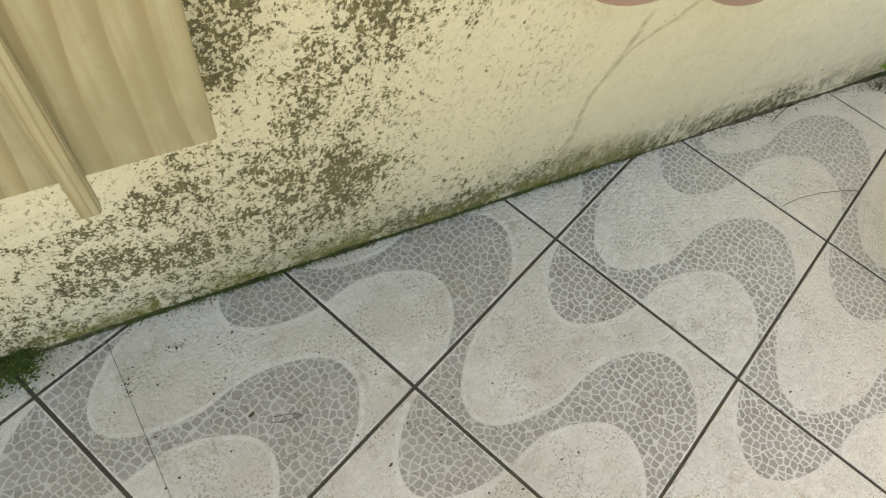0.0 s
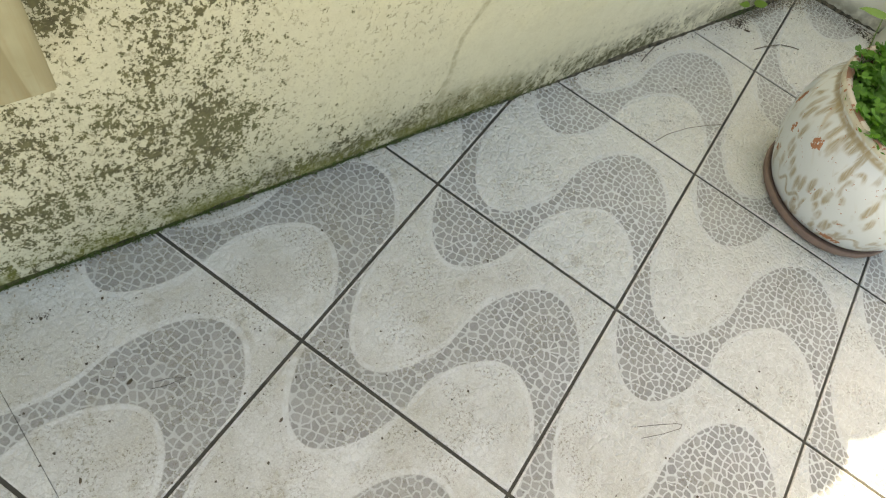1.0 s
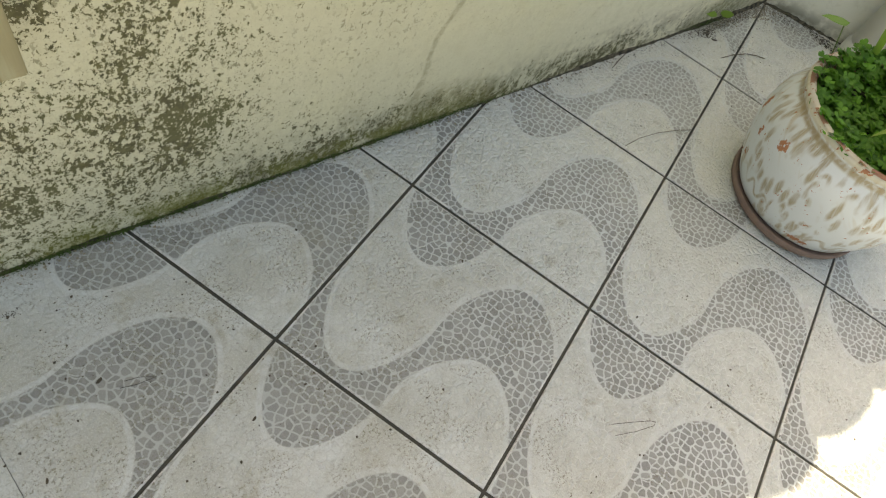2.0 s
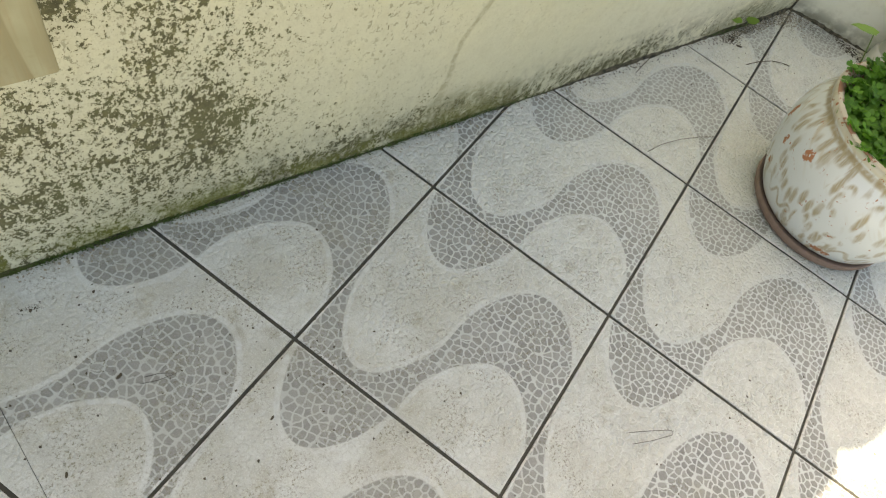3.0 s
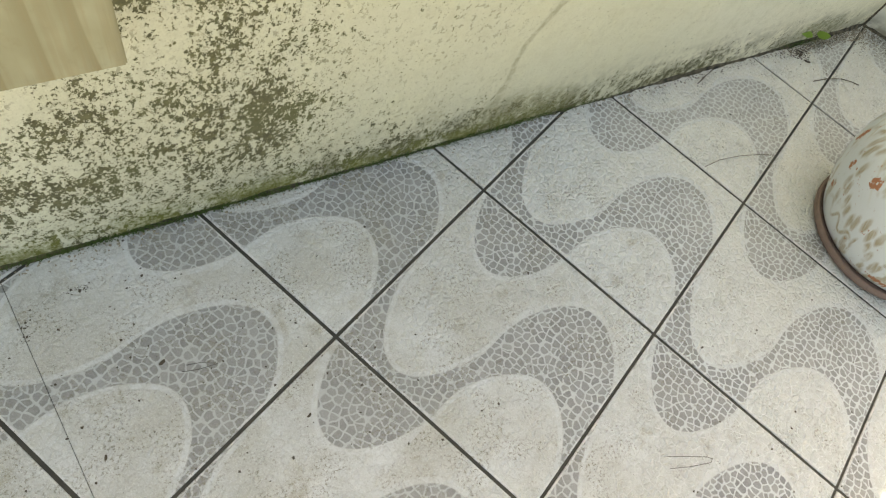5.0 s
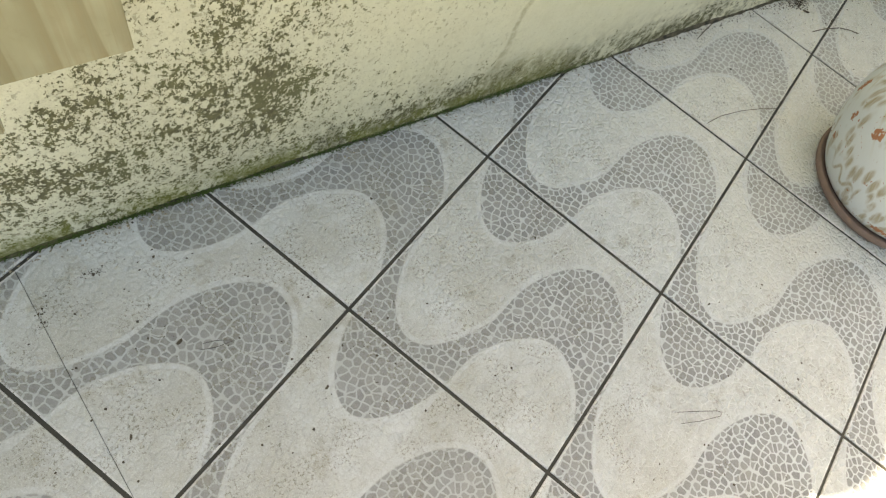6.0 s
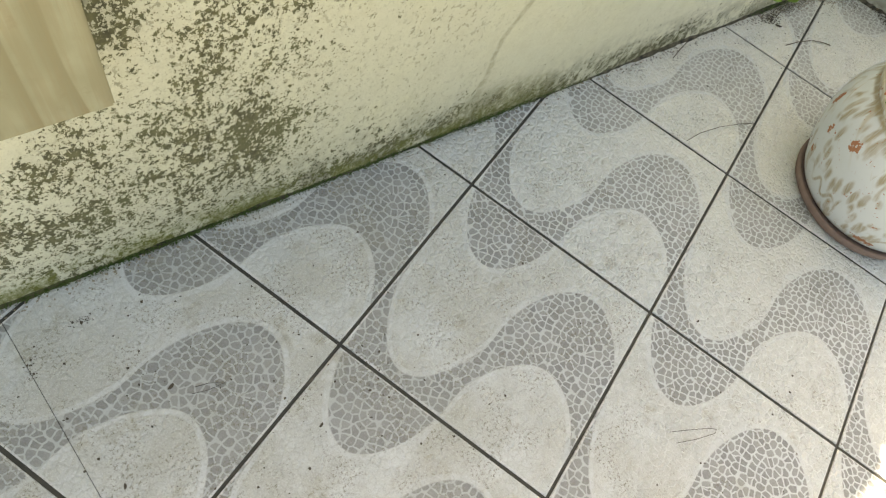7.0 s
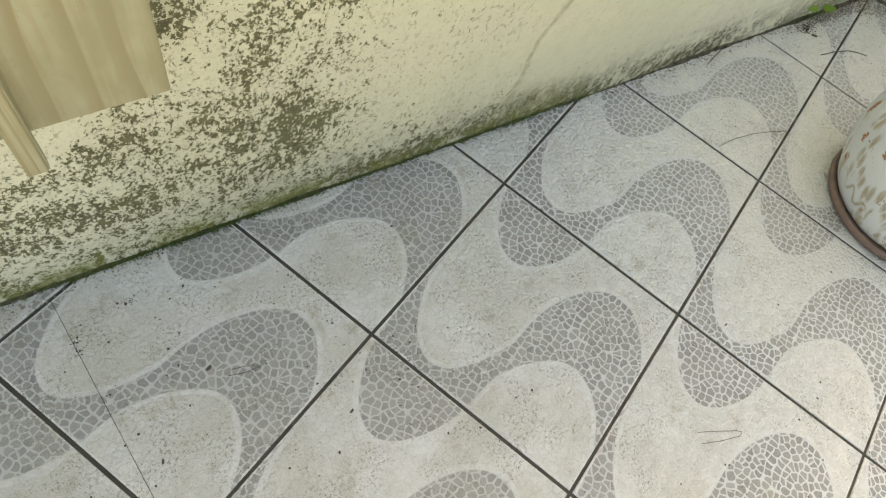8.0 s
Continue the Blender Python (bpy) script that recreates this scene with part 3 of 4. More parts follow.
def part(name, bm, material, parent=None, label="", smooth=False):
    ob = new(name, mesh_of(name, bm, material, smooth))
    if parent:
        ob.parent = parent
    return tagged(ob, label)


def empty(name, where=(0, 0, 0)):
    ob = new(name)
    ob.location = where
    ob.empty_display_size = 0.05
    return ob


def box_bm(x0, y0, z0, x1, y1, z1, bevel=0.0, segs=2):
    bm = bmesh.new()
    bmesh.ops.create_cube(bm, size=1, matrix=Matrix.Translation(((x0 + x1) / 2, (y0 + y1) / 2, (z0 + z1) / 2)) @ Matrix.Diagonal((x1 - x0, y1 - y0, z1 - z0, 1)))
    if bevel:
        bmesh.ops.bevel(bm, geom=bm.edges[:], offset=bevel, segments=segs, affect='EDGES')
    return bm


def lathe_bm(profile, steps=72, wobble=0.0, seed=0):
    """Turn (radius, z) pairs round z."""
    bm = bmesh.new()
    rings = []
    for r, z in profile:
        ring = []
        for i in range(steps):
            a = 2 * math.pi * i / steps
            k = 1 + wobble * noise.noise((math.cos(a) * 1.5 + seed, math.sin(a) * 1.5, z * 9))
            ring.append(bm.verts.new((r * k * math.cos(a), r * k * math.sin(a), z)))
        rings.append(ring)
    for p, q in zip(rings, rings[1:]):
        for i in range(steps):
            j = (i + 1) % steps
            bm.faces.new((p[i], p[j], q[j], q[i]))
    return bm


def tube_bm(points, radii, sides=6, bm=None):
    """A round, tapered rod along points."""
    bm = bm or bmesh.new()
    pts = [Vector(p) for p in points]
    prev = None
    for k, p in enumerate(pts):
        d = (pts[min(k + 1, len(pts) - 1)] - pts[max(k - 1, 0)]).normalized()
        a = d.cross(Vector((0, 0, 1)) if abs(d.z) < 0.9 else Vector((1, 0, 0))).normalized()
        b = d.cross(a)
        r = radii[k] if isinstance(radii, (list, tuple)) else radii
        ring = [bm.verts.new(p + r * (math.cos(t) * a + math.sin(t) * b)) for t in [2 * math.pi * i / sides for i in range(sides)]]
        if prev:
            for i in range(sides):
                bm.faces.new((prev[i], prev[(i + 1) % sides], ring[(i + 1) % sides], ring[i]))
        else:
            bm.faces.new(ring[::-1])
        prev = ring
    bm.faces.new(prev)
    return bm


def clip(poly, a, b, c):
    """Keep the side a*x + b*y <= c of a polygon."""
    out = []
    for (x0, y0), (x1, y1) in zip(poly, poly[1:] + poly[:1]):
        s0, s1 = a * x0 + b * y0 - c, a * x1 + b * y1 - c
        if s0 <= 0:
            out.append((x0, y0))
        if (s0 < 0 < s1) or (s1 < 0 < s0):
            k = s0 / (s0 - s1)
            out.append((x0 + k * (x1 - x0), y0 + k * (y1 - y0)))
    return out


# ---------------------------------------------------------------- the large structure
ground = part("ground", box_bm(-400, -400, -0.30, 400, 400, -0.035), M_EARTH)
tagged(ground, "bare brown earth of the yard", "ground", kind="structure")
floor = part("floor", box_bm(-4.2, -5.4, -0.034, 3.4, 0.12, -0.0032), M_GROUT)
tagged(floor, "tiled patio floor with dark grey joints", "floor", kind="structure")


def undulating_wall(length, height, thick, fine_len):
    """Plastered wall along +x from its origin, front face at y = 0, uneven by a few millimetres."""
    bm = bmesh.new()
    xs = [i * fine_len / 150 for i in range(151)] + [length]
    zs = [-0.03 + i * min(0.9, height) / 60 for i in range(61)] + [height]
    grid = [[bm.verts.new((x, 0.0035 * noise.noise((x * 4, 0.3, z * 4)) + 0.0012 * noise.noise((x * 19, 2.3, z * 19)), z)) for x in xs] for z in zs]
    for j in range(len(zs) - 1):
        for i in range(len(xs) - 1):
            bm.faces.new((grid[j][i], grid[j][i + 1], grid[j + 1][i + 1], grid[j + 1][i]))
    back = [bm.verts.new(p) for p in ((0, thick, -0.03), (length, thick, -0.03), (length, thick, height), (0, thick, height))]
    bm.faces.new(back)
    bm.faces.new([grid[0][i] for i in range(len(xs))] + [back[1], back[0]])
    bm.faces.new([grid[-1][i] for i in range(len(xs))] + [back[2], back[3]])
    bm.faces.new([grid[j][0] for j in range(len(zs))] + [back[3], back[0]])
    bm.faces.new([grid[j][-1] for j in range(len(zs))] + [back[2], back[1]])
    return bm


WALL_X0, WALL_H = -2.6, 1.6
bm = undulating_wall(CORNER[0] + 0.12 - WALL_X0, WALL_H, 0.15, 3.45)
bm.transform(Matrix.Translation((WALL_X0, 0.0, 0)))
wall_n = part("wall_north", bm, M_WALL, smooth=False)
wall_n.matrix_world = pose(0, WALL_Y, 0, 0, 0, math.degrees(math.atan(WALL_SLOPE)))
tagged(wall_n, "cream painted wall, flaking and stained with dark mould", "wall", kind="structure")

ang = math.atan2(END[1] - CORNER[1], END[0] - CORNER[0])
side_len = math.hypot(END[0] - CORNER[0], END[1] - CORNER[1])
bm = undulating_wall(side_len, 0.42, 0.12, side_len - 0.01)
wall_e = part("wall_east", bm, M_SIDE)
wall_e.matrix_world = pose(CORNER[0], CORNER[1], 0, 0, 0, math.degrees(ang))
tagged(wall_e, "grey-cream plastered wall with a dirty foot", "wall", kind="structure")
SIDE = Vector((math.cos(ang), math.sin(ang), 0))
INTO = Vector((math.sin(ang), -math.cos(ang), 0))     # from the side wall into the patio


def fillet_bm(p0, p1, inward, size, steps, seed):
    """Uneven mortar and dirt wedge along the foot of a wall."""
    bm = bmesh.new()
    rows = []
    d = Vector(p1) - Vector(p0)
    for i in range(steps + 1):
        p = Vector(p0) + d * (i / steps)
        s = size(i / steps) * (1 + 0.5 * noise.noise((p.x * 14 + seed, p.y * 14, 0)) + 0.6 * noise.noise((p.x * 55 + seed, p.y * 55, 4)))
        s = max(s, 0.002)
        row = []
        for a, h in ((0.0, 1.15), (0.22, 0.62), (0.5, 0.30), (0.8, 0.12), (1.05, -0.1)):
            row.append(bm.verts.new(p + inward * (a * s - 0.001) + Vector((0, 0, h * s))))
        row.append(bm.verts.new(p - inward * 0.004 + Vector((0, 0, -0.003))))
        rows.append(row)
    for r, q in zip(rows, rows[1:]):
        for k in range(len(r) - 1):
            bm.faces.new((r[k], q[k], q[k + 1], r[k + 1]))
    return bm


foot = part("trim", fillet_bm((WALL_X0, wall_line(WALL_X0) + 0.001, 0), (CORNER[0], CORNER[1] + 0.001, 0), Vector((0, -1, 0)), lambda k: 0.0055 + 0.004 * max(0, k - 0.68) / 0.32, 420, 3), M_MORTAR)
tagged(foot, "mossy mortar wedge along the wall foot", "trim", kind="structure")
foot2 = part("trim", fillet_bm(Vector((*CORNER, 0)) + INTO * -0.002, Vector((*END, 0)), INTO, lambda k: 0.008, 520, 9), M_MORTAR)
tagged(foot2, "dirty mortar wedge along the side wall foot", "trim", kind="structure")

crack = part("trim", tube_bm([(CORNER[0] - 0.001, CORNER[1] - 0.002, 0.0), (CORNER[0], CORNER[1] - 0.003, 0.2), (CORNER[0] - 0.001, CORNER[1] - 0.002, 0.42)], [0.0032, 0.0014, 0.0011], 6), M_MORTAR)
tagged(crack, "dark open joint in the corner of the walls", "trim", kind="structure")

# coping of the wall: a row of clay barrel tiles laid across it
EAVE_Z = WALL_H + 0.03
EAVE_Y = -0.943 + EAVE_Z / math.tan(radians(SUN_EL)) * math.cos(radians(SUN_AZ)) + 0.004
roof = part("coping", box_bm(-2.62, EAVE_Y + 0.03, WALL_H, 0.98, 0.19, WALL_H + 0.028), M_DARKGAP)
tagged(roof, "mortar bed capped with clay barrel tiles", "coping", kind="structure")


def barrel_mesh(r, length):
    bm = bmesh.new()
    prof = [(math.cos(math.pi * i / 12), math.sin(math.pi * i / 12)) for i in range(13)]
    rows = []
    for y, k in ((0.0, 1.0), (length, 0.9)):
        rows.append([bm.verts.new((r * k * c, y, r * 0.75 * k * s)) for c, s in prof] + [bm.verts.new((r * k * 0.88 * c, y, r * 0.75 * k * 0.86 * s)) for c, s in prof[::-1]])
    n = len(rows[0])
    for i in range(n):
        bm.faces.new((rows[0][i], rows[0][(i + 1) % n], rows[1][(i + 1) % n], rows[1][i]))
    for i in range(12):
        for row in rows:
            bm.faces.new((row[i], row[i + 1], row[n - 2 - i], row[n - 1 - i]))
    return mesh_of("roof_tile", bm, M_ROOF, True)


barrel = barrel_mesh(0.115, 0.32)
for i in range(17):
    ob = new("roof_tile", barrel)
    ob.parent = roof
    dx = SUN_DIR.x / SUN_DIR.z * EAVE_Z
    ob.matrix_local = pose(0.1135 + dx + (i - 12) * 0.217, EAVE_Y + 0.006 * math.sin(i * 2.7), EAVE_Z, 3, 0, 0)

# ---------------------------------------------------------------- pine board with a batten
board = empty("wooden_panel", (-1.2, 0.0, 0.49))
tagged(board, "raw pine board with a batten, fixed to the wall", "panel")


def plank(name, x0, x1, z0, z1, y0, y1, material, tilt=0.0, label=""):
    bm = box_bm(x0, y0, z0, x1, y1, z1, 0.0022)
    ob = part(name, bm, material, board, label)
    ob.matrix_local = Matrix.Translation((0, 0, 0)) @ pose(0, 0, 0, 0, tilt, 0)
    return ob


plank("board", -0.14, 0.152, -0.0025, 0.75, -0.085, -0.067, M_PINE, -3.0)
plank("board", -0.46, -0.1415, -0.004, 0.75, -0.085, -0.067, M_PINE, -3.0)
plank("batten", -0.021, 0.003, -0.050, 0.70, -0.106, -0.0852, M_BATTEN, -3.5, "narrow pine batten standing below the board")
for bx in (-0.33, 0.05):
    plank("spacer", bx - 0.02, bx + 0.02, 0.22, 0.42, -0.067, 0.004, M_BATTEN)

# ---------------------------------------------------------------- flower pot and plants
pot = empty("flower_pot", (*POT, 0))
tagged(pot, "white glazed clay pot with brown strokes and chipped paint", "flower pot")
body = part("body", lathe_bm([(0.0, 0.022), (0.150, 0.022), (0.160, 0.026), (0.169, 0.038), (0.185, 0.072), (0.199, 0.112), (0.208, 0.152), (0.2115, 0.183), (0.2105, 0.208), (0.205, 0.232), (0.195, 0.252), (0.187, 0.264), (0.1835, 0.274), (0.185, 0.282), (0.188, 0.290), (0.1875, 0.297), (0.182, 0.3005)], 96, 0.012, 2), M_GLAZE, pot, smooth=True)
part("rim", lathe_bm([(0.186, 0.3003), (0.182, 0.3035), (0.173, 0.302), (0.167, 0.295), (0.165, 0.25), (0.163, 0.235)], 96, 0.012, 2), M_RIM, pot, "worn clay rim with flaking cream paint", True)
part("saucer", lathe_bm([(0.0, 0.0015), (0.160, 0.0015), (0.169, 0.006), (0.173, 0.014), (0.174, 0.024), (0.171, 0.027), (0.167, 0.025), (0.160, 0.0215), (0.0, 0.0215)], 72, 0.01, 5), M_SAUCER, pot, "brownish clay saucer", True)
soil_bm = bmesh.new()
bmesh.ops.create_grid(soil_bm, x_segments=26, y_segments=26, size=0.162)
for v in list(soil_bm.verts):
    r = math.hypot(v.co.x, v.co.y)
    if r > 0.164:
        v.co.x *= 0.164 / r
        v.co.y *= 0.164 / r
    v.co.z = 0.262 + 0.012 * noise.noise(v.co * 30)
part("soil", soil_bm, M_SOIL, pot, "dark potting soil", True)


def clover_mesh(seed, lobes=3):
    """One leaf of three notched, rounded lobes, slightly cupped, about 2.4 cm across."""
    rng = random.Random(seed)
    bm = bmesh.new()
    c = bm.verts.new((0, 0, 0))
    for k in range(lobes):
        a = 2 * math.pi * k / lobes + rng.uniform(-0.12, 0.12)
        r = rng.uniform(0.0125, 0.0155)
        pts = []
        for q, rad in ((-0.95, 0.42), (-0.80, 0.80), (-0.50, 1.0), (-0.22, 1.02), (0.0, 0.86), (0.22, 1.02), (0.50, 1.0), (0.80, 0.80), (0.95, 0.42)):
            t = a + q * 0.98
            pts.append(bm.verts.new((r * rad * math.cos(t), r * rad * math.sin(t), 0.003 * rad * rad - 0.0035 * abs(q) * rad + rng.uniform(-0.0006, 0.0006))))
        for p, s in zip(pts, pts[1:]):
            bm.faces.new((c, p, s))
    return bm


rng = random.Random(11)
clover = empty("clover_plant", (*POT, 0.265))
tagged(clover, "dense green clover growing over the flower pot", "plant")
MESHES = [mesh_of("leaf", clover_mesh(i), M_CLOVER, True) for i in range(5)]
stems = bmesh.new()
count = 0
while count < 290:
    a, r = rng.uniform(0, 2 * math.pi), 0.184 * math.sqrt(rng.random())
    x, y = r * math.cos(a), r * math.sin(a)
    # a hollow on the shaded middle, a hump towards the side wall
    hump = 0.035 + 0.028 * noise.noise((x * 14, y * 14, 1.7)) + 0.075 * max(0.0, (x * 0.8 + y * 0.6) / 0.18) - 0.02 * max(0, 1 - r / 0.07)
    z = max(0.040 if r > 0.14 else 0.014, hump) - rng.random() ** 2 * 0.018
    ob = new("leaf", MESHES[count % 5])
    ob.parent = clover
    k = rng.uniform(0.72, 1.12)
    ob.matrix_local = pose(x, y, z, math.degrees(0.9 * y / 0.18) * -0.45 + rng.uniform(-28, 28), math.degrees(0.9 * x / 0.18) * 0.45 + rng.uniform(-28, 28), rng.uniform(0, 360)) @ Matrix.Diagonal((k, k, k, 1))
    if count % 2 == 0:
        rr = min(1.0, 0.15 / max(r, 0.01))
        tube_bm([(x * rr * 0.85, y * rr * 0.85, -0.004), (x * 0.97, y * 0.97, z * 0.5), (x, y, z)], 0.0007, 4, stems)
    count += 1
tagged(part("stems", stems, M_STEM, clover, "thin pale green stems"), kind="stuff")


under = bmesh.new()
r5 = random.Random(31)
for i in range(1150):
    a, r = r5.uniform(0, 2 * math.pi), 0.168 * math.sqrt(r5.random())
    x, y = r * math.cos(a), r * math.sin(a)
    lf = clover_mesh(i % 7)
    k = r5.uniform(0.65, 1.05)
    lf.transform(pose(x, y, r5.uniform(0.004, 0.030) + 0.060 * max(0.0, (x * 0.8 + y * 0.6) / 0.18), r5.uniform(-30, 30), r5.uniform(-30, 30), r5.uniform(0, 360)) @ Matrix.Diagonal((k, k, k, 1)))
    tmp = bpy.data.meshes.new("tmp")
    lf.to_mesh(tmp)
    lf.free()
    under.from_mesh(tmp)
    bpy.data.meshes.remove(tmp)
tagged(part("undergrowth", under, M_UNDER, clover, "shaded lower clover leaves", True), kind="stuff")


def strap_mesh(length, width, arch, fold=0.25):
    """A long pointed leaf that rises from its base and arches over, along +y."""
    bm = bmesh.new()
    rows = []
    n = 12
    for i in range(n + 1):
        t = i / n
        w = width * (0.55 + 0.9 * t) * (1 - t ** 3) if t < 1 else 0.0
        th = arch[0] + (arch[1] - arch[0]) * t
        if i == 0:
            y, z = 0.0, 0.0
        else:
            y += length / n * math.cos(th)
            z += length / n * math.sin(th)
        rows.append([bm.verts.new((s * w / 2 + 0.0003 * s, y, z + abs(s) * w * fold)) for s in (-1, -0.45, 0, 0.45, 1)])
    for p, q in zip(rows, rows[1:]):
        for k in range(4):
            bm.faces.new((p[k], p[k + 1], q[k + 1], q[k]))
    return bm


strap = empty("striped_plant", (POT[0] + 0.020, POT[1] - 0.105, 0.310))
tagged(strap, "striped yellow and green strap-leaved plant in the flower pot", "plant")
for i in range(18):
    a = i * 137.5 + rng.uniform(-15, 15)
    me = mesh_of("leaf", strap_mesh(rng.uniform(0.15, 0.23), rng.uniform(0.015, 0.022), (rng.uniform(0.9, 1.35), rng.uniform(-1.0, -0.2))), M_STRAP, True)
    ob = new("leaf", me)
    ob.parent = strap
    ob.matrix_local = pose(0.006 * math.cos(i), 0.006 * math.sin(i), 0.005 + 0.002 * i, 0, 0, a)
for i in range(11):
    me = mesh_of("leaf", strap_mesh(rng.uniform(0.14, 0.21), rng.uniform(0.016, 0.022), (rng.uniform(0.75, 1.2), rng.uniform(-0.8, -0.1))), M_STRAP, True)
    ob = new("leaf", me)
    ob.parent = strap
    ob.matrix_local = pose(0.01 * math.cos(i * 2.4), 0.012 * math.sin(i * 2.4), 0.02 + 0.004 * i, 0, 0, 40 + rng.uniform(-65, 65))
ob = new("leaf", mesh_of("leaf", strap_mesh(0.14, 0.020, (1.2, 0.95)), M_FRESH, True))
ob.parent = strap
ob.matrix_local = pose(0.052, 0.235, 0.0, 0, 0, 79)
part("stalk", tube_bm([(-0.012, 0.085, -0.045), (-0.006, 0.06, 0.01), (0.0, 0.03, 0.055), (0.006, 0.0, 0.075)], [0.005, 0.006, 0.006, 0.005], 8), M_TWIG, strap, "dry woody stalk")


def round_leaf_bm(w, l):
    """A broad heart-shaped leaf along +y."""
    bm = bmesh.new()
    c = [bm.verts.new((0, t * l, 0.004 * math.sin(math.pi * t))) for t in (0.0, 0.25, 0.5, 0.75, 1.0)]
    for s in (-1, 1):
        e = [bm.verts.new((s * w * k, t * l, 0.0035 + 0.002 * k)) for k, t in ((0.28, -0.08), (0.5, 0.22), (0.46, 0.5), (0.27, 0.78))]
        for i in range(3):
            bm.faces.new((c[i], c[i + 1], e[i + 1], e[i]))
        bm.faces.new((c[3], c[4], e[3]))
    return bm


tall = empty("seedling", (0.428, -0.352, 0.27))
tagged(tall, "young plant with one broad pale green leaf in the flower pot", "plant")
part("stem", tube_bm([(0, 0, -0.01), (0.002, 0.014, 0.04), (-0.004, 0.034, 0.096)], 0.0015, 6), M_STEM, tall)
ob = part("leaf", round_leaf_bm(0.046, 0.054), M_FRESH, tall, smooth=True)
ob.matrix_local = pose(-0.002, 0.030, 0.096, -12, 10, 20)

# ---------------------------------------------------------------- pipes by the side wall
def pipe(at, r, height, material, label, collar):
    top = empty("drain_pipe", (*at, 0))
    tagged(top, label, "pipe", "pipes at the side wall")
    part("tube", lathe_bm([(0, 0.001), (r, 0.001), (r, height), (0, height)], 40), material, top, smooth=True)
    if collar:
        part("collar", lathe_bm([(r, 0.0), (r * 1.13, 0.0), (r * 1.15, 0.01), (r * 1.15, 0.055), (r * 1.1, 0.062), (r, 0.063)], 40), material, top, smooth=True)
    return top


PIPE = Vector((*CORNER, 0)) + SIDE * 0.29 + INTO * 0.056
pipe((PIPE.x, PIPE.y), 0.043, 1.1, M_PVC, "grey plastic downpipe standing at the side wall", True)
p2 = PIPE + SIDE * 0.15 + INTO * 0.02
pipe((p2.x, p2.y), 0.025, 1.1, M_WHITEPVC, "narrow white plastic pipe beside the downpipe", False)

# ---------------------------------------------------------------- wall planters above the drip marks
def planter(x, w, z0, label):
    top = empty("wall_planter", (x, wall_line(x), z0))
    tagged(top, label, "planter", "planters on the wall")
    bm = bmesh.new()
    rows = []
    for z, k in ((0.0, 0.80), (0.006, 0.9), (0.05, 0.97), (0.12, 1.0), (0.125, 0.94), (0.03, 0.85)):
        rows.append([bm.verts.new((k * w / 2 * math.cos(t), 0.004 - k * 0.055 * math.sin(t), z)) for t in [math.pi * i / 16 for i in range(17)]])
    for p, q in zip(rows, rows[1:]):
        for i in range(16):
            bm.faces.new((p[i], p[i + 1], q[i + 1], q[i]))
    bm.faces.new(rows[0])
    part("bowl", bm, M_PINK, top, smooth=True)
    part("hook", tube_bm([(w / 2 - 0.002, 0.006, 0.01), (w / 2, -0.006, 0.004), (w / 2 - 0.004, -0.010, -0.012)], [0.003, 0.003, 0.002], 6), M_METAL, top, "small brass hook")


planter(-0.40, 0.20, 0.512, "pinkish clay half-bowl hung on the wall")
planter(-0.15, 0.17, 0.450, "pinkish clay half-bowl hung on the wall")

# ---------------------------------------------------------------- small growth and litter
def sprig(at, n, spread, size, material, label, name="weed", lift=0.012):
    top = empty(name, at)
    tagged(top, label, "plant")
    r2 = random.Random(int(1000 * abs(at[0])) + n)
    for i in range(n):
        a = r2.uniform(0, 360)
        d = spread * math.sqrt(r2.random())
        x, y = d * math.cos(radians(a)), -abs(d * math.sin(radians(a))) * 0.8
        z = r2.uniform(0.3, 1.0) * lift
        part("stem", tube_bm([(x * 0.3, y * 0.3, -0.002), (x * 0.8, y * 0.8, z * 0.7), (x, y, z)], 0.0008, 4), M_STEM, top)
        ob = part("leaf", round_leaf_bm(size, size), material, top, smooth=True)
        ob.matrix_local = pose(x, y, z, r2.uniform(-25, 25), r2.uniform(-25, 25), r2.uniform(0, 360))
    return top


sprig((0.612, wall_line(0.612) - 0.010, 0.012), 1, 0.004, 0.034, M_FRESH, "small round-leaved weed at the wall foot", lift=0.03)
sprig((0.672, wall_line(0.672) - 0.012, 0.012), 1, 0.006, 0.034, M_FRESH, "small round-leaved weed at the wall foot", lift=0.03)


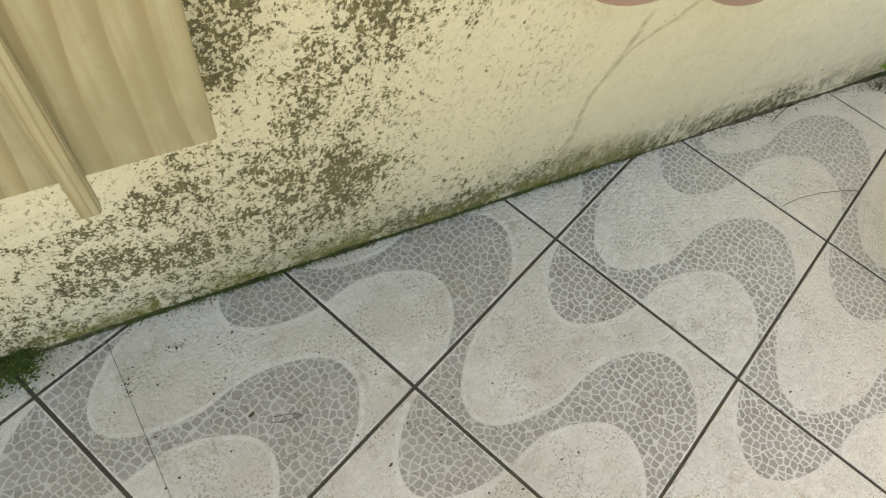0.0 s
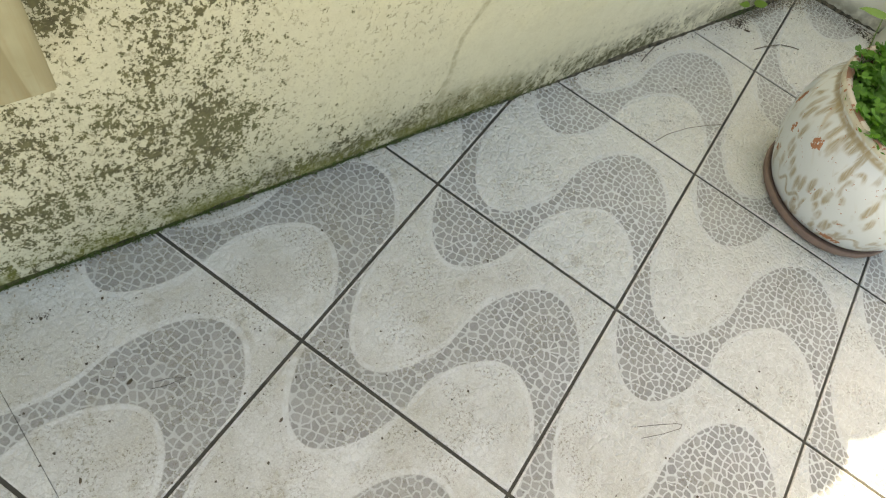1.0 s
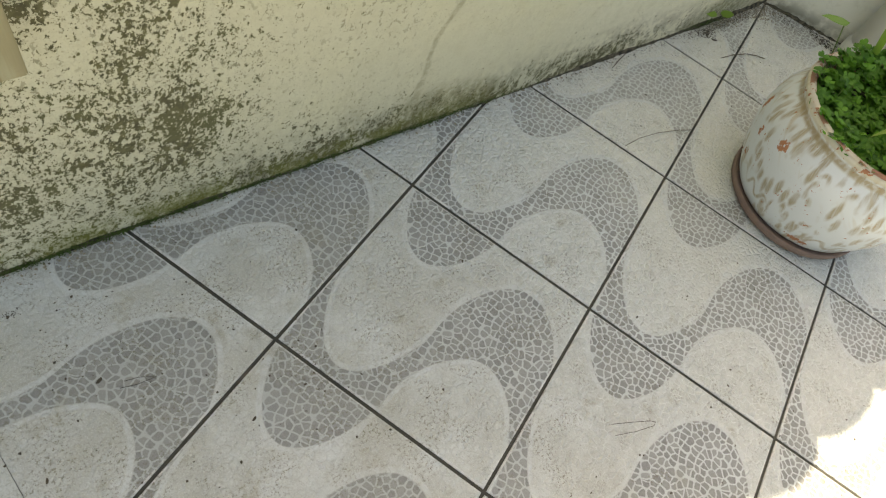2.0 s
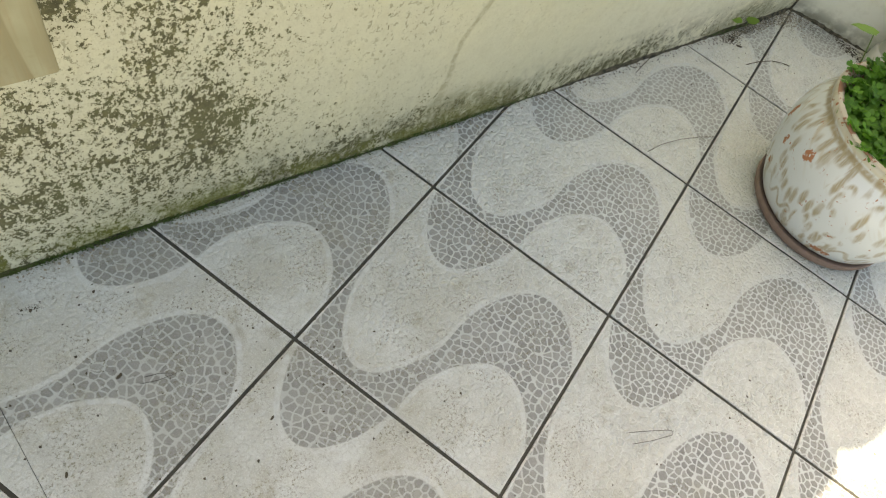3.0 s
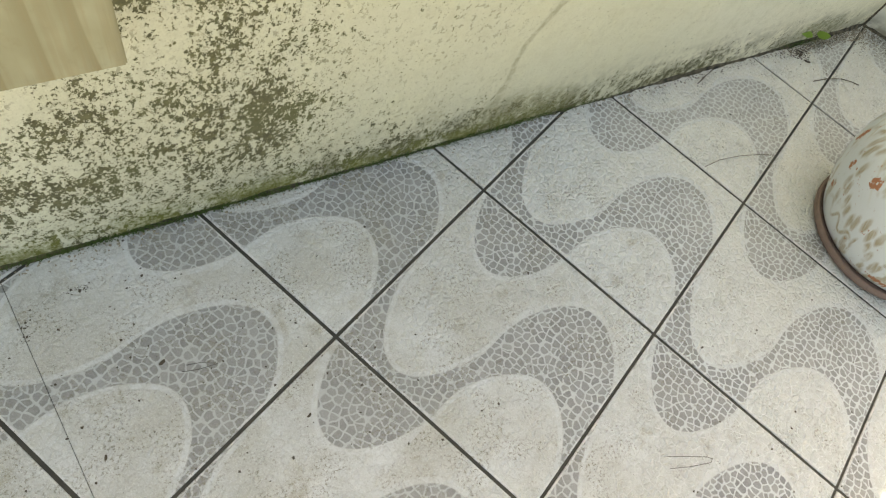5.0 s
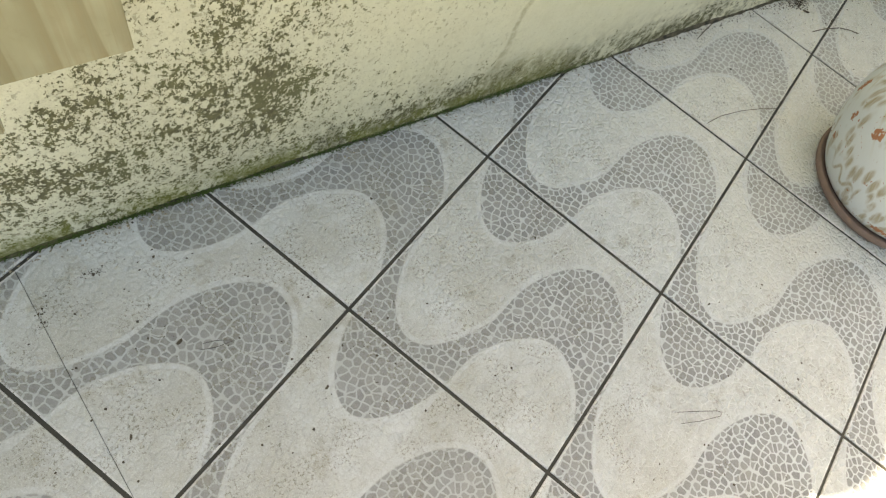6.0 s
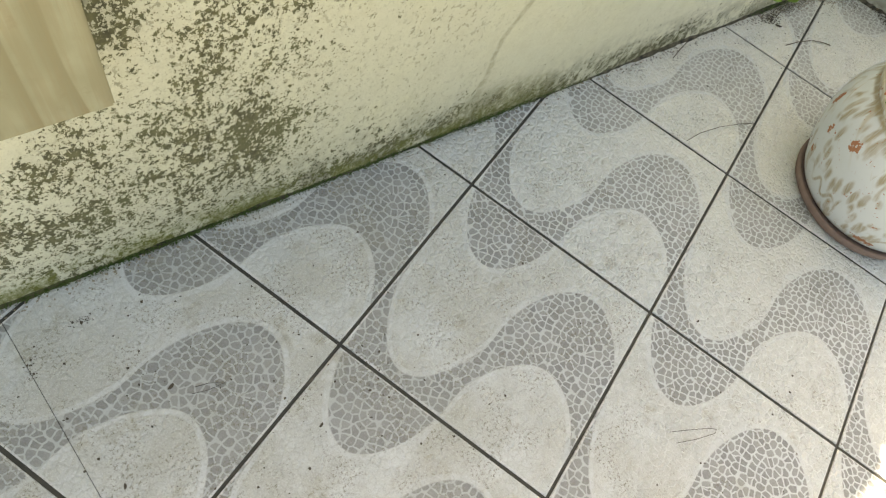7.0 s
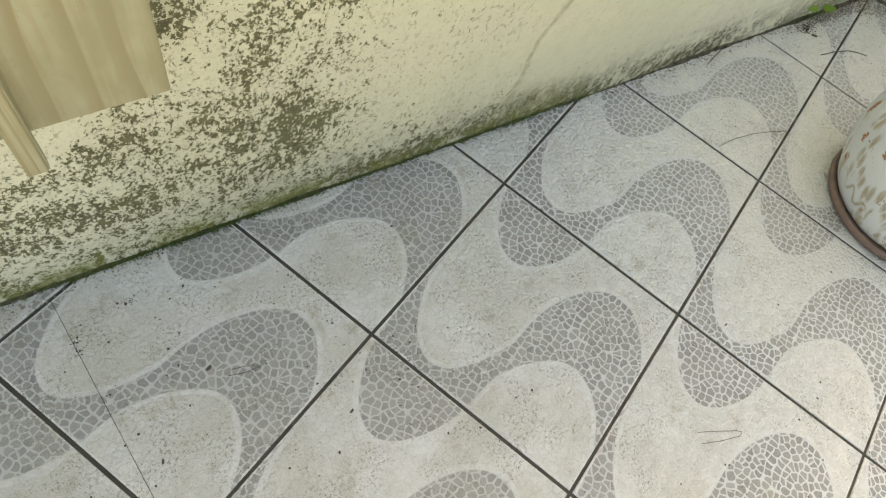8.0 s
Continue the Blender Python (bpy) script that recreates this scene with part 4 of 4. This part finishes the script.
def scatter(name, material, spots, label, seed):
    """Many small irregular crumbs, one mesh. spots: (x, y, spread x, spread y, count, size)."""
    r3 = random.Random(seed)
    verts, faces = [], []
    for x, y, sx, sy, n, size in spots:
        for _ in range(n):
            px, py = x + r3.gauss(0, sx), y + r3.gauss(0, sy)
            py += wall_line(px)
            if py > wall_line(px) - 0.004 or (px - CORNER[0]) * INTO.x + (py - CORNER[1]) * INTO.y < 0.004 or math.hypot(px - POT[0], py - POT[1]) < 0.18:
                continue
            s = size * r3.uniform(0.4, 1.5)
            a, k = r3.uniform(0, 6.28), r3.uniform(0.35, 1.0)
            i = len(verts)
            for cx, cy, cz in ((1, 0, 0.05), (0.1, k, 0.1), (-1, 0.1, 0.05), (-0.1, -k, 0.1), (0.1, 0, 0.75 * k)):
                cx, cy = cx * r3.uniform(0.7, 1.2), cy * r3.uniform(0.7, 1.2)
                verts.append((px + s * (cx * math.cos(a) - cy * math.sin(a)), py + s * (cx * math.sin(a) + cy * math.cos(a)), 0.0002 + s * cz))
            faces += [(i, i + 1, i + 4), (i + 1, i + 2, i + 4), (i + 2, i + 3, i + 4), (i + 3, i, i + 4), (i + 3, i + 2, i + 1, i)]
    me = bpy.data.meshes.new(name)
    me.from_pydata(verts, [], faces)
    me.materials.append(material)
    return tagged(new(name, me), label, "litter", kind="stuff")


scatter("litter", M_DEBRIS, [(-0.5, -0.55, 0.55, 0.35, 170, 0.0022), (-1.1, -0.2, 0.14, 0.10, 70, 0.002), (0.55, -0.12, 0.22, 0.09, 90, 0.0022), (-0.84, -0.36, 0.07, 0.06, 40, 0.002), (-1.176, -0.072, 0.009, 0.004, 40, 0.0017), (-1.266, -0.119, 0.003, 0.006, 16, 0.0016), (-1.259, -0.104, 0.004, 0.003, 12, 0.0016), (0.1, -0.7, 0.2, 0.18, 30, 0.0024),
                             (0.66, -0.018, 0.07, 0.010, 600, 0.0018), (0.60, -0.030, 0.02, 0.010, 160, 0.0022), (0.3, -0.012, 0.2, 0.006, 160, 0.002), (0.83, -0.016, 0.06, 0.010, 420, 0.0016), (0.92, -0.075, 0.020, 0.035, 320, 0.0016), (0.975, -0.19, 0.012, 0.03, 160, 0.003)], "dark dry crumbs scattered on the tiles", 4)
scatter("wall_crumbs", M_SAND, [(0.72, -0.016, 0.10, 0.012, 700, 0.0022), (0.86, -0.03, 0.035, 0.03, 500, 0.0024), (-0.1, -0.012, 0.3, 0.006, 160, 0.0025), (-1.15, -0.014, 0.25, 0.008, 160, 0.0025)], "crumbled plaster and sand along the wall foot", 5)


def moss(name, spots, label, seed, size):
    r4 = random.Random(seed)
    verts, faces = [], []
    for x, y, sx, sy, n, h in spots:
        for _ in range(n):
            px = x + r4.gauss(0, sx)
            py = y - abs(r4.gauss(0, sy)) + wall_line(px)
            hh = h * r4.uniform(0.3, 1.0)
            for _ in range(3):
                a, s = r4.uniform(0, 6.28), size * r4.uniform(0.6, 1.4)
                i = len(verts)
                q = (px + r4.gauss(0, s), py + r4.gauss(0, s), hh + r4.uniform(0, s))
                verts += [q, (q[0] + s * math.cos(a), q[1] + s * math.sin(a), q[2] + r4.uniform(-0.3, 0.6) * s), (q[0] + 1.6 * s * math.cos(a + 0.5), q[1] + 1.6 * s * math.sin(a + 0.5), q[2] + r4.uniform(-0.5, 0.5) * s), (q[0] + s * math.cos(a + 1.0), q[1] + s * math.sin(a + 1.0), q[2] + r4.uniform(-0.3, 0.6) * s)]
                faces.append((i, i + 1, i + 2, i + 3))
    me = bpy.data.meshes.new(name)
    me.from_pydata(verts, [], faces)
    me.materials.append(M_MOSS)
    return tagged(new(name, me), label, "moss", kind="stuff")


moss("moss_clump", [(-1.412, 0.008, 0.016, 0.024, 520, 0.022), (-1.46, 0.008, 0.03, 0.03, 300, 0.022)], "dark green tuft of moss and small weeds at the wall foot", 21, 0.0034)
moss("moss_strip", [(-1.1, -0.001, 0.16, 0.003, 500, 0.007), (-0.85, -0.001, 0.15, 0.003, 260, 0.007), (-0.33, -0.001, 0.12, 0.004, 420, 0.012), (-0.6, -0.001, 0.15, 0.003, 200, 0.007), (0.62, -0.001, 0.05, 0.006, 130, 0.009)], "thin green moss growing along the wall foot", 22, 0.0018)


def thread(name, points, r, material, label, category):
    ob = part(name, tube_bm([(x, y, z + r) for x, y, z in points], r, 5), material, smooth=True)
    return tagged(ob, label, category, "thin litter on the floor")


thread("twig", [(0.094, -0.229, 0), (0.14, -0.226, 0.003), (0.20, -0.233, 0.005), (0.26, -0.246, 0.003), (0.302, -0.258, 0)], 0.0007, M_TWIG, "thin curved dry stalk lying on the tiles", "twig")
thread("twig", [(0.576, -0.104, 0), (0.62, -0.110, 0.003), (0.665, -0.119, 0.001)], 0.0012, M_TWIG, "short dry twig lying across a joint", "twig")
thread("twig", [(0.668, -0.121, 0.002), (0.69, -0.137, 0.004), (0.714, -0.152, 0)], 0.0012, M_TWIG, "short dry twig lying across a joint", "twig")
thread("twig", [(0.225, -0.024, 0), (0.26, -0.010, 0.002), (0.29, 0.000, 0.006)], 0.0012, M_TWIG, "tiny dry stalk leaning at the wall foot", "twig")
thread("wire", [(-0.372, -0.719, 0), (-0.335, -0.735, 0.001), (-0.298, -0.752, 0.001), (-0.290, -0.759, 0.001), (-0.297, -0.763, 0.001), (-0.338, -0.753, 0.001), (-0.378, -0.739, 0)], 0.00055, M_HAIR, "bent dark wire pin lying on a tile", "wire")
thread("wire", [(-1.075, -0.272, 0), (-1.05, -0.278, 0.001), (-1.02, -0.279, 0.001), (-1.045, -0.268, 0.001), (-1.066, -0.264, 0)], 0.00055, M_HAIR, "short bent dark wire lying on a tile", "wire")


def flake(name, at, size, turn, material, label, category):
    bm = bmesh.new()
    c = bm.verts.new((0, 0, 0.35))
    ring = [bm.verts.new((math.cos(t) * (1 + 0.2 * math.sin(3 * t)), 0.55 * math.sin(t) * (1 + 0.2 * math.cos(2 * t)), 0.05)) for t in [2 * math.pi * i / 10 for i in range(10)]]
    for i in range(10):
        bm.faces.new((c, ring[i], ring[(i + 1) % 10]))
    bm.faces.new(ring[::-1])
    ob = tagged(part(name, bm, material), label, category, "lumps and flakes on the floor")
    ob.matrix_world = pose(at[0], at[1], 0.0006, 0, 0, turn) @ Matrix.Diagonal((size * 0.75, size * 0.75, size * 0.6, 1))


flake("dry_leaf", (0.605, -0.045), 0.013, -40, M_DEBRIS, "small curled brown leaf on the tiles", "leaf")
flake("dry_leaf", (0.60, -0.022), 0.011, 20, M_DEBRIS, "small curled brown leaf on the tiles", "leaf")
flake("plaster_chip", (-0.064, -0.004), 0.010, 15, M_CHIP, "small white chip of plaster at the wall foot", "chip")
flake("dirt_lump", (-1.097, -0.247), 0.008, 30, M_DEBRIS, "small dark lump of dirt on a tile", "dirt")
flake("dirt_lump", (-0.919, -0.411), 0.006, 30, M_DEBRIS, "small dark lump of dirt on a tile", "dirt")
flake("dirt_lump", (-1.21, -0.356), 0.006, 70, M_DEBRIS, "small dark lump of dirt on a tile", "dirt")
flake("dirt_lump", (-0.178, -0.578), 0.005, 10, M_DEBRIS, "small dark lump of dirt on a tile", "dirt")

# ---------------------------------------------------------------- floor tiles
def tile_bm(poly, soft=1.0):
    """A tile of this outline in its own square, 8 mm thick with a soft top edge."""
    cx, cy = sum(p[0] for p in poly) / len(poly), sum(p[1] for p in poly) / len(poly)

    def inset(p, d):
        v = Vector((p[0] - cx, p[1] - cy))
        return p[0] - d * v.x / max(v.length, 1e-6) * 1.3, p[1] - d * v.y / max(v.length, 1e-6) * 1.3
    bm = bmesh.new()
    rings = []
    for d, z in ((0.0, -0.0085), (0.0, -0.0014), (0.0009, -0.0004), (0.0022, 0.0)):
        rings.append([bm.verts.new((*inset(p, d * soft), z)) for p in poly])
    for a, b in zip(rings, rings[1:]):
        for i in range(len(poly)):
            j = (i + 1) % len(poly)
            bm.faces.new((a[i], a[j], b[j], b[i]))
    bm.faces.new(rings[-1])
    return bm


GAP, GAP_V = 0.0031, 0.0035
full = None
for iu in range(-14, 18):
    for iv in range(-16, 10):
        wide = 0.0030 if iv == 1 else GAP_V      # the joint near the corner is narrow
        wide_top = 0.0030 if iv == 0 else GAP_V
        lo, hi = GAP, TILE - GAP
        poly = [(lo, wide), (hi, wide), (hi, TILE - wide_top), (lo, TILE - wide_top)]
        o = tile_to_world(iu, iv)
        # wall line y <= -0.001 and side wall line, in the tile's own metres
        cut = clip(poly, ST - WALL_SLOPE * CT, CT + WALL_SLOPE * ST, WALL_Y - 0.001 - o.y + WALL_SLOPE * o.x)
        nx, ny = -INTO.x, -INTO.y
        cut = clip(cut, nx * CT + ny * ST, -nx * ST + ny * CT, (CORNER[0] - o.x) * nx + (CORNER[1] - o.y) * ny - 0.001) if cut else cut
        for a, b, c in ((CT, -ST, 3.4 - o.x), (-CT, ST, o.x + 4.2), (-ST, -CT, o.y + 5.4)):
            cut = clip(cut, a, b, c) if cut else cut
        if len(cut) < 3 or abs(sum(p[0] * q[1] - q[0] * p[1] for p, q in zip(cut, cut[1:] + cut[:1]))) < 0.0008:
            continue
        whole = len(cut) == 4 and cut == poly
        pieces = [cut]
        if (iu, iv) == (-1, -3):               # the cracked tile
            k0, k1 = Vector((0.0, 0.308 * TILE)), Vector((0.92 * TILE, 0.0))
            nrm = Vector((k1.y - k0.y, k0.x - k1.x)).normalized()
            c0 = nrm.dot(k0)
            pieces = [clip(cut, nrm.x, nrm.y, c0 - 0.00035), clip(cut, -nrm.x, -nrm.y, -c0 - 0.00035)]
            whole = False
        for piece in pieces:
            if whole and wide == GAP_V and wide_top == GAP_V:
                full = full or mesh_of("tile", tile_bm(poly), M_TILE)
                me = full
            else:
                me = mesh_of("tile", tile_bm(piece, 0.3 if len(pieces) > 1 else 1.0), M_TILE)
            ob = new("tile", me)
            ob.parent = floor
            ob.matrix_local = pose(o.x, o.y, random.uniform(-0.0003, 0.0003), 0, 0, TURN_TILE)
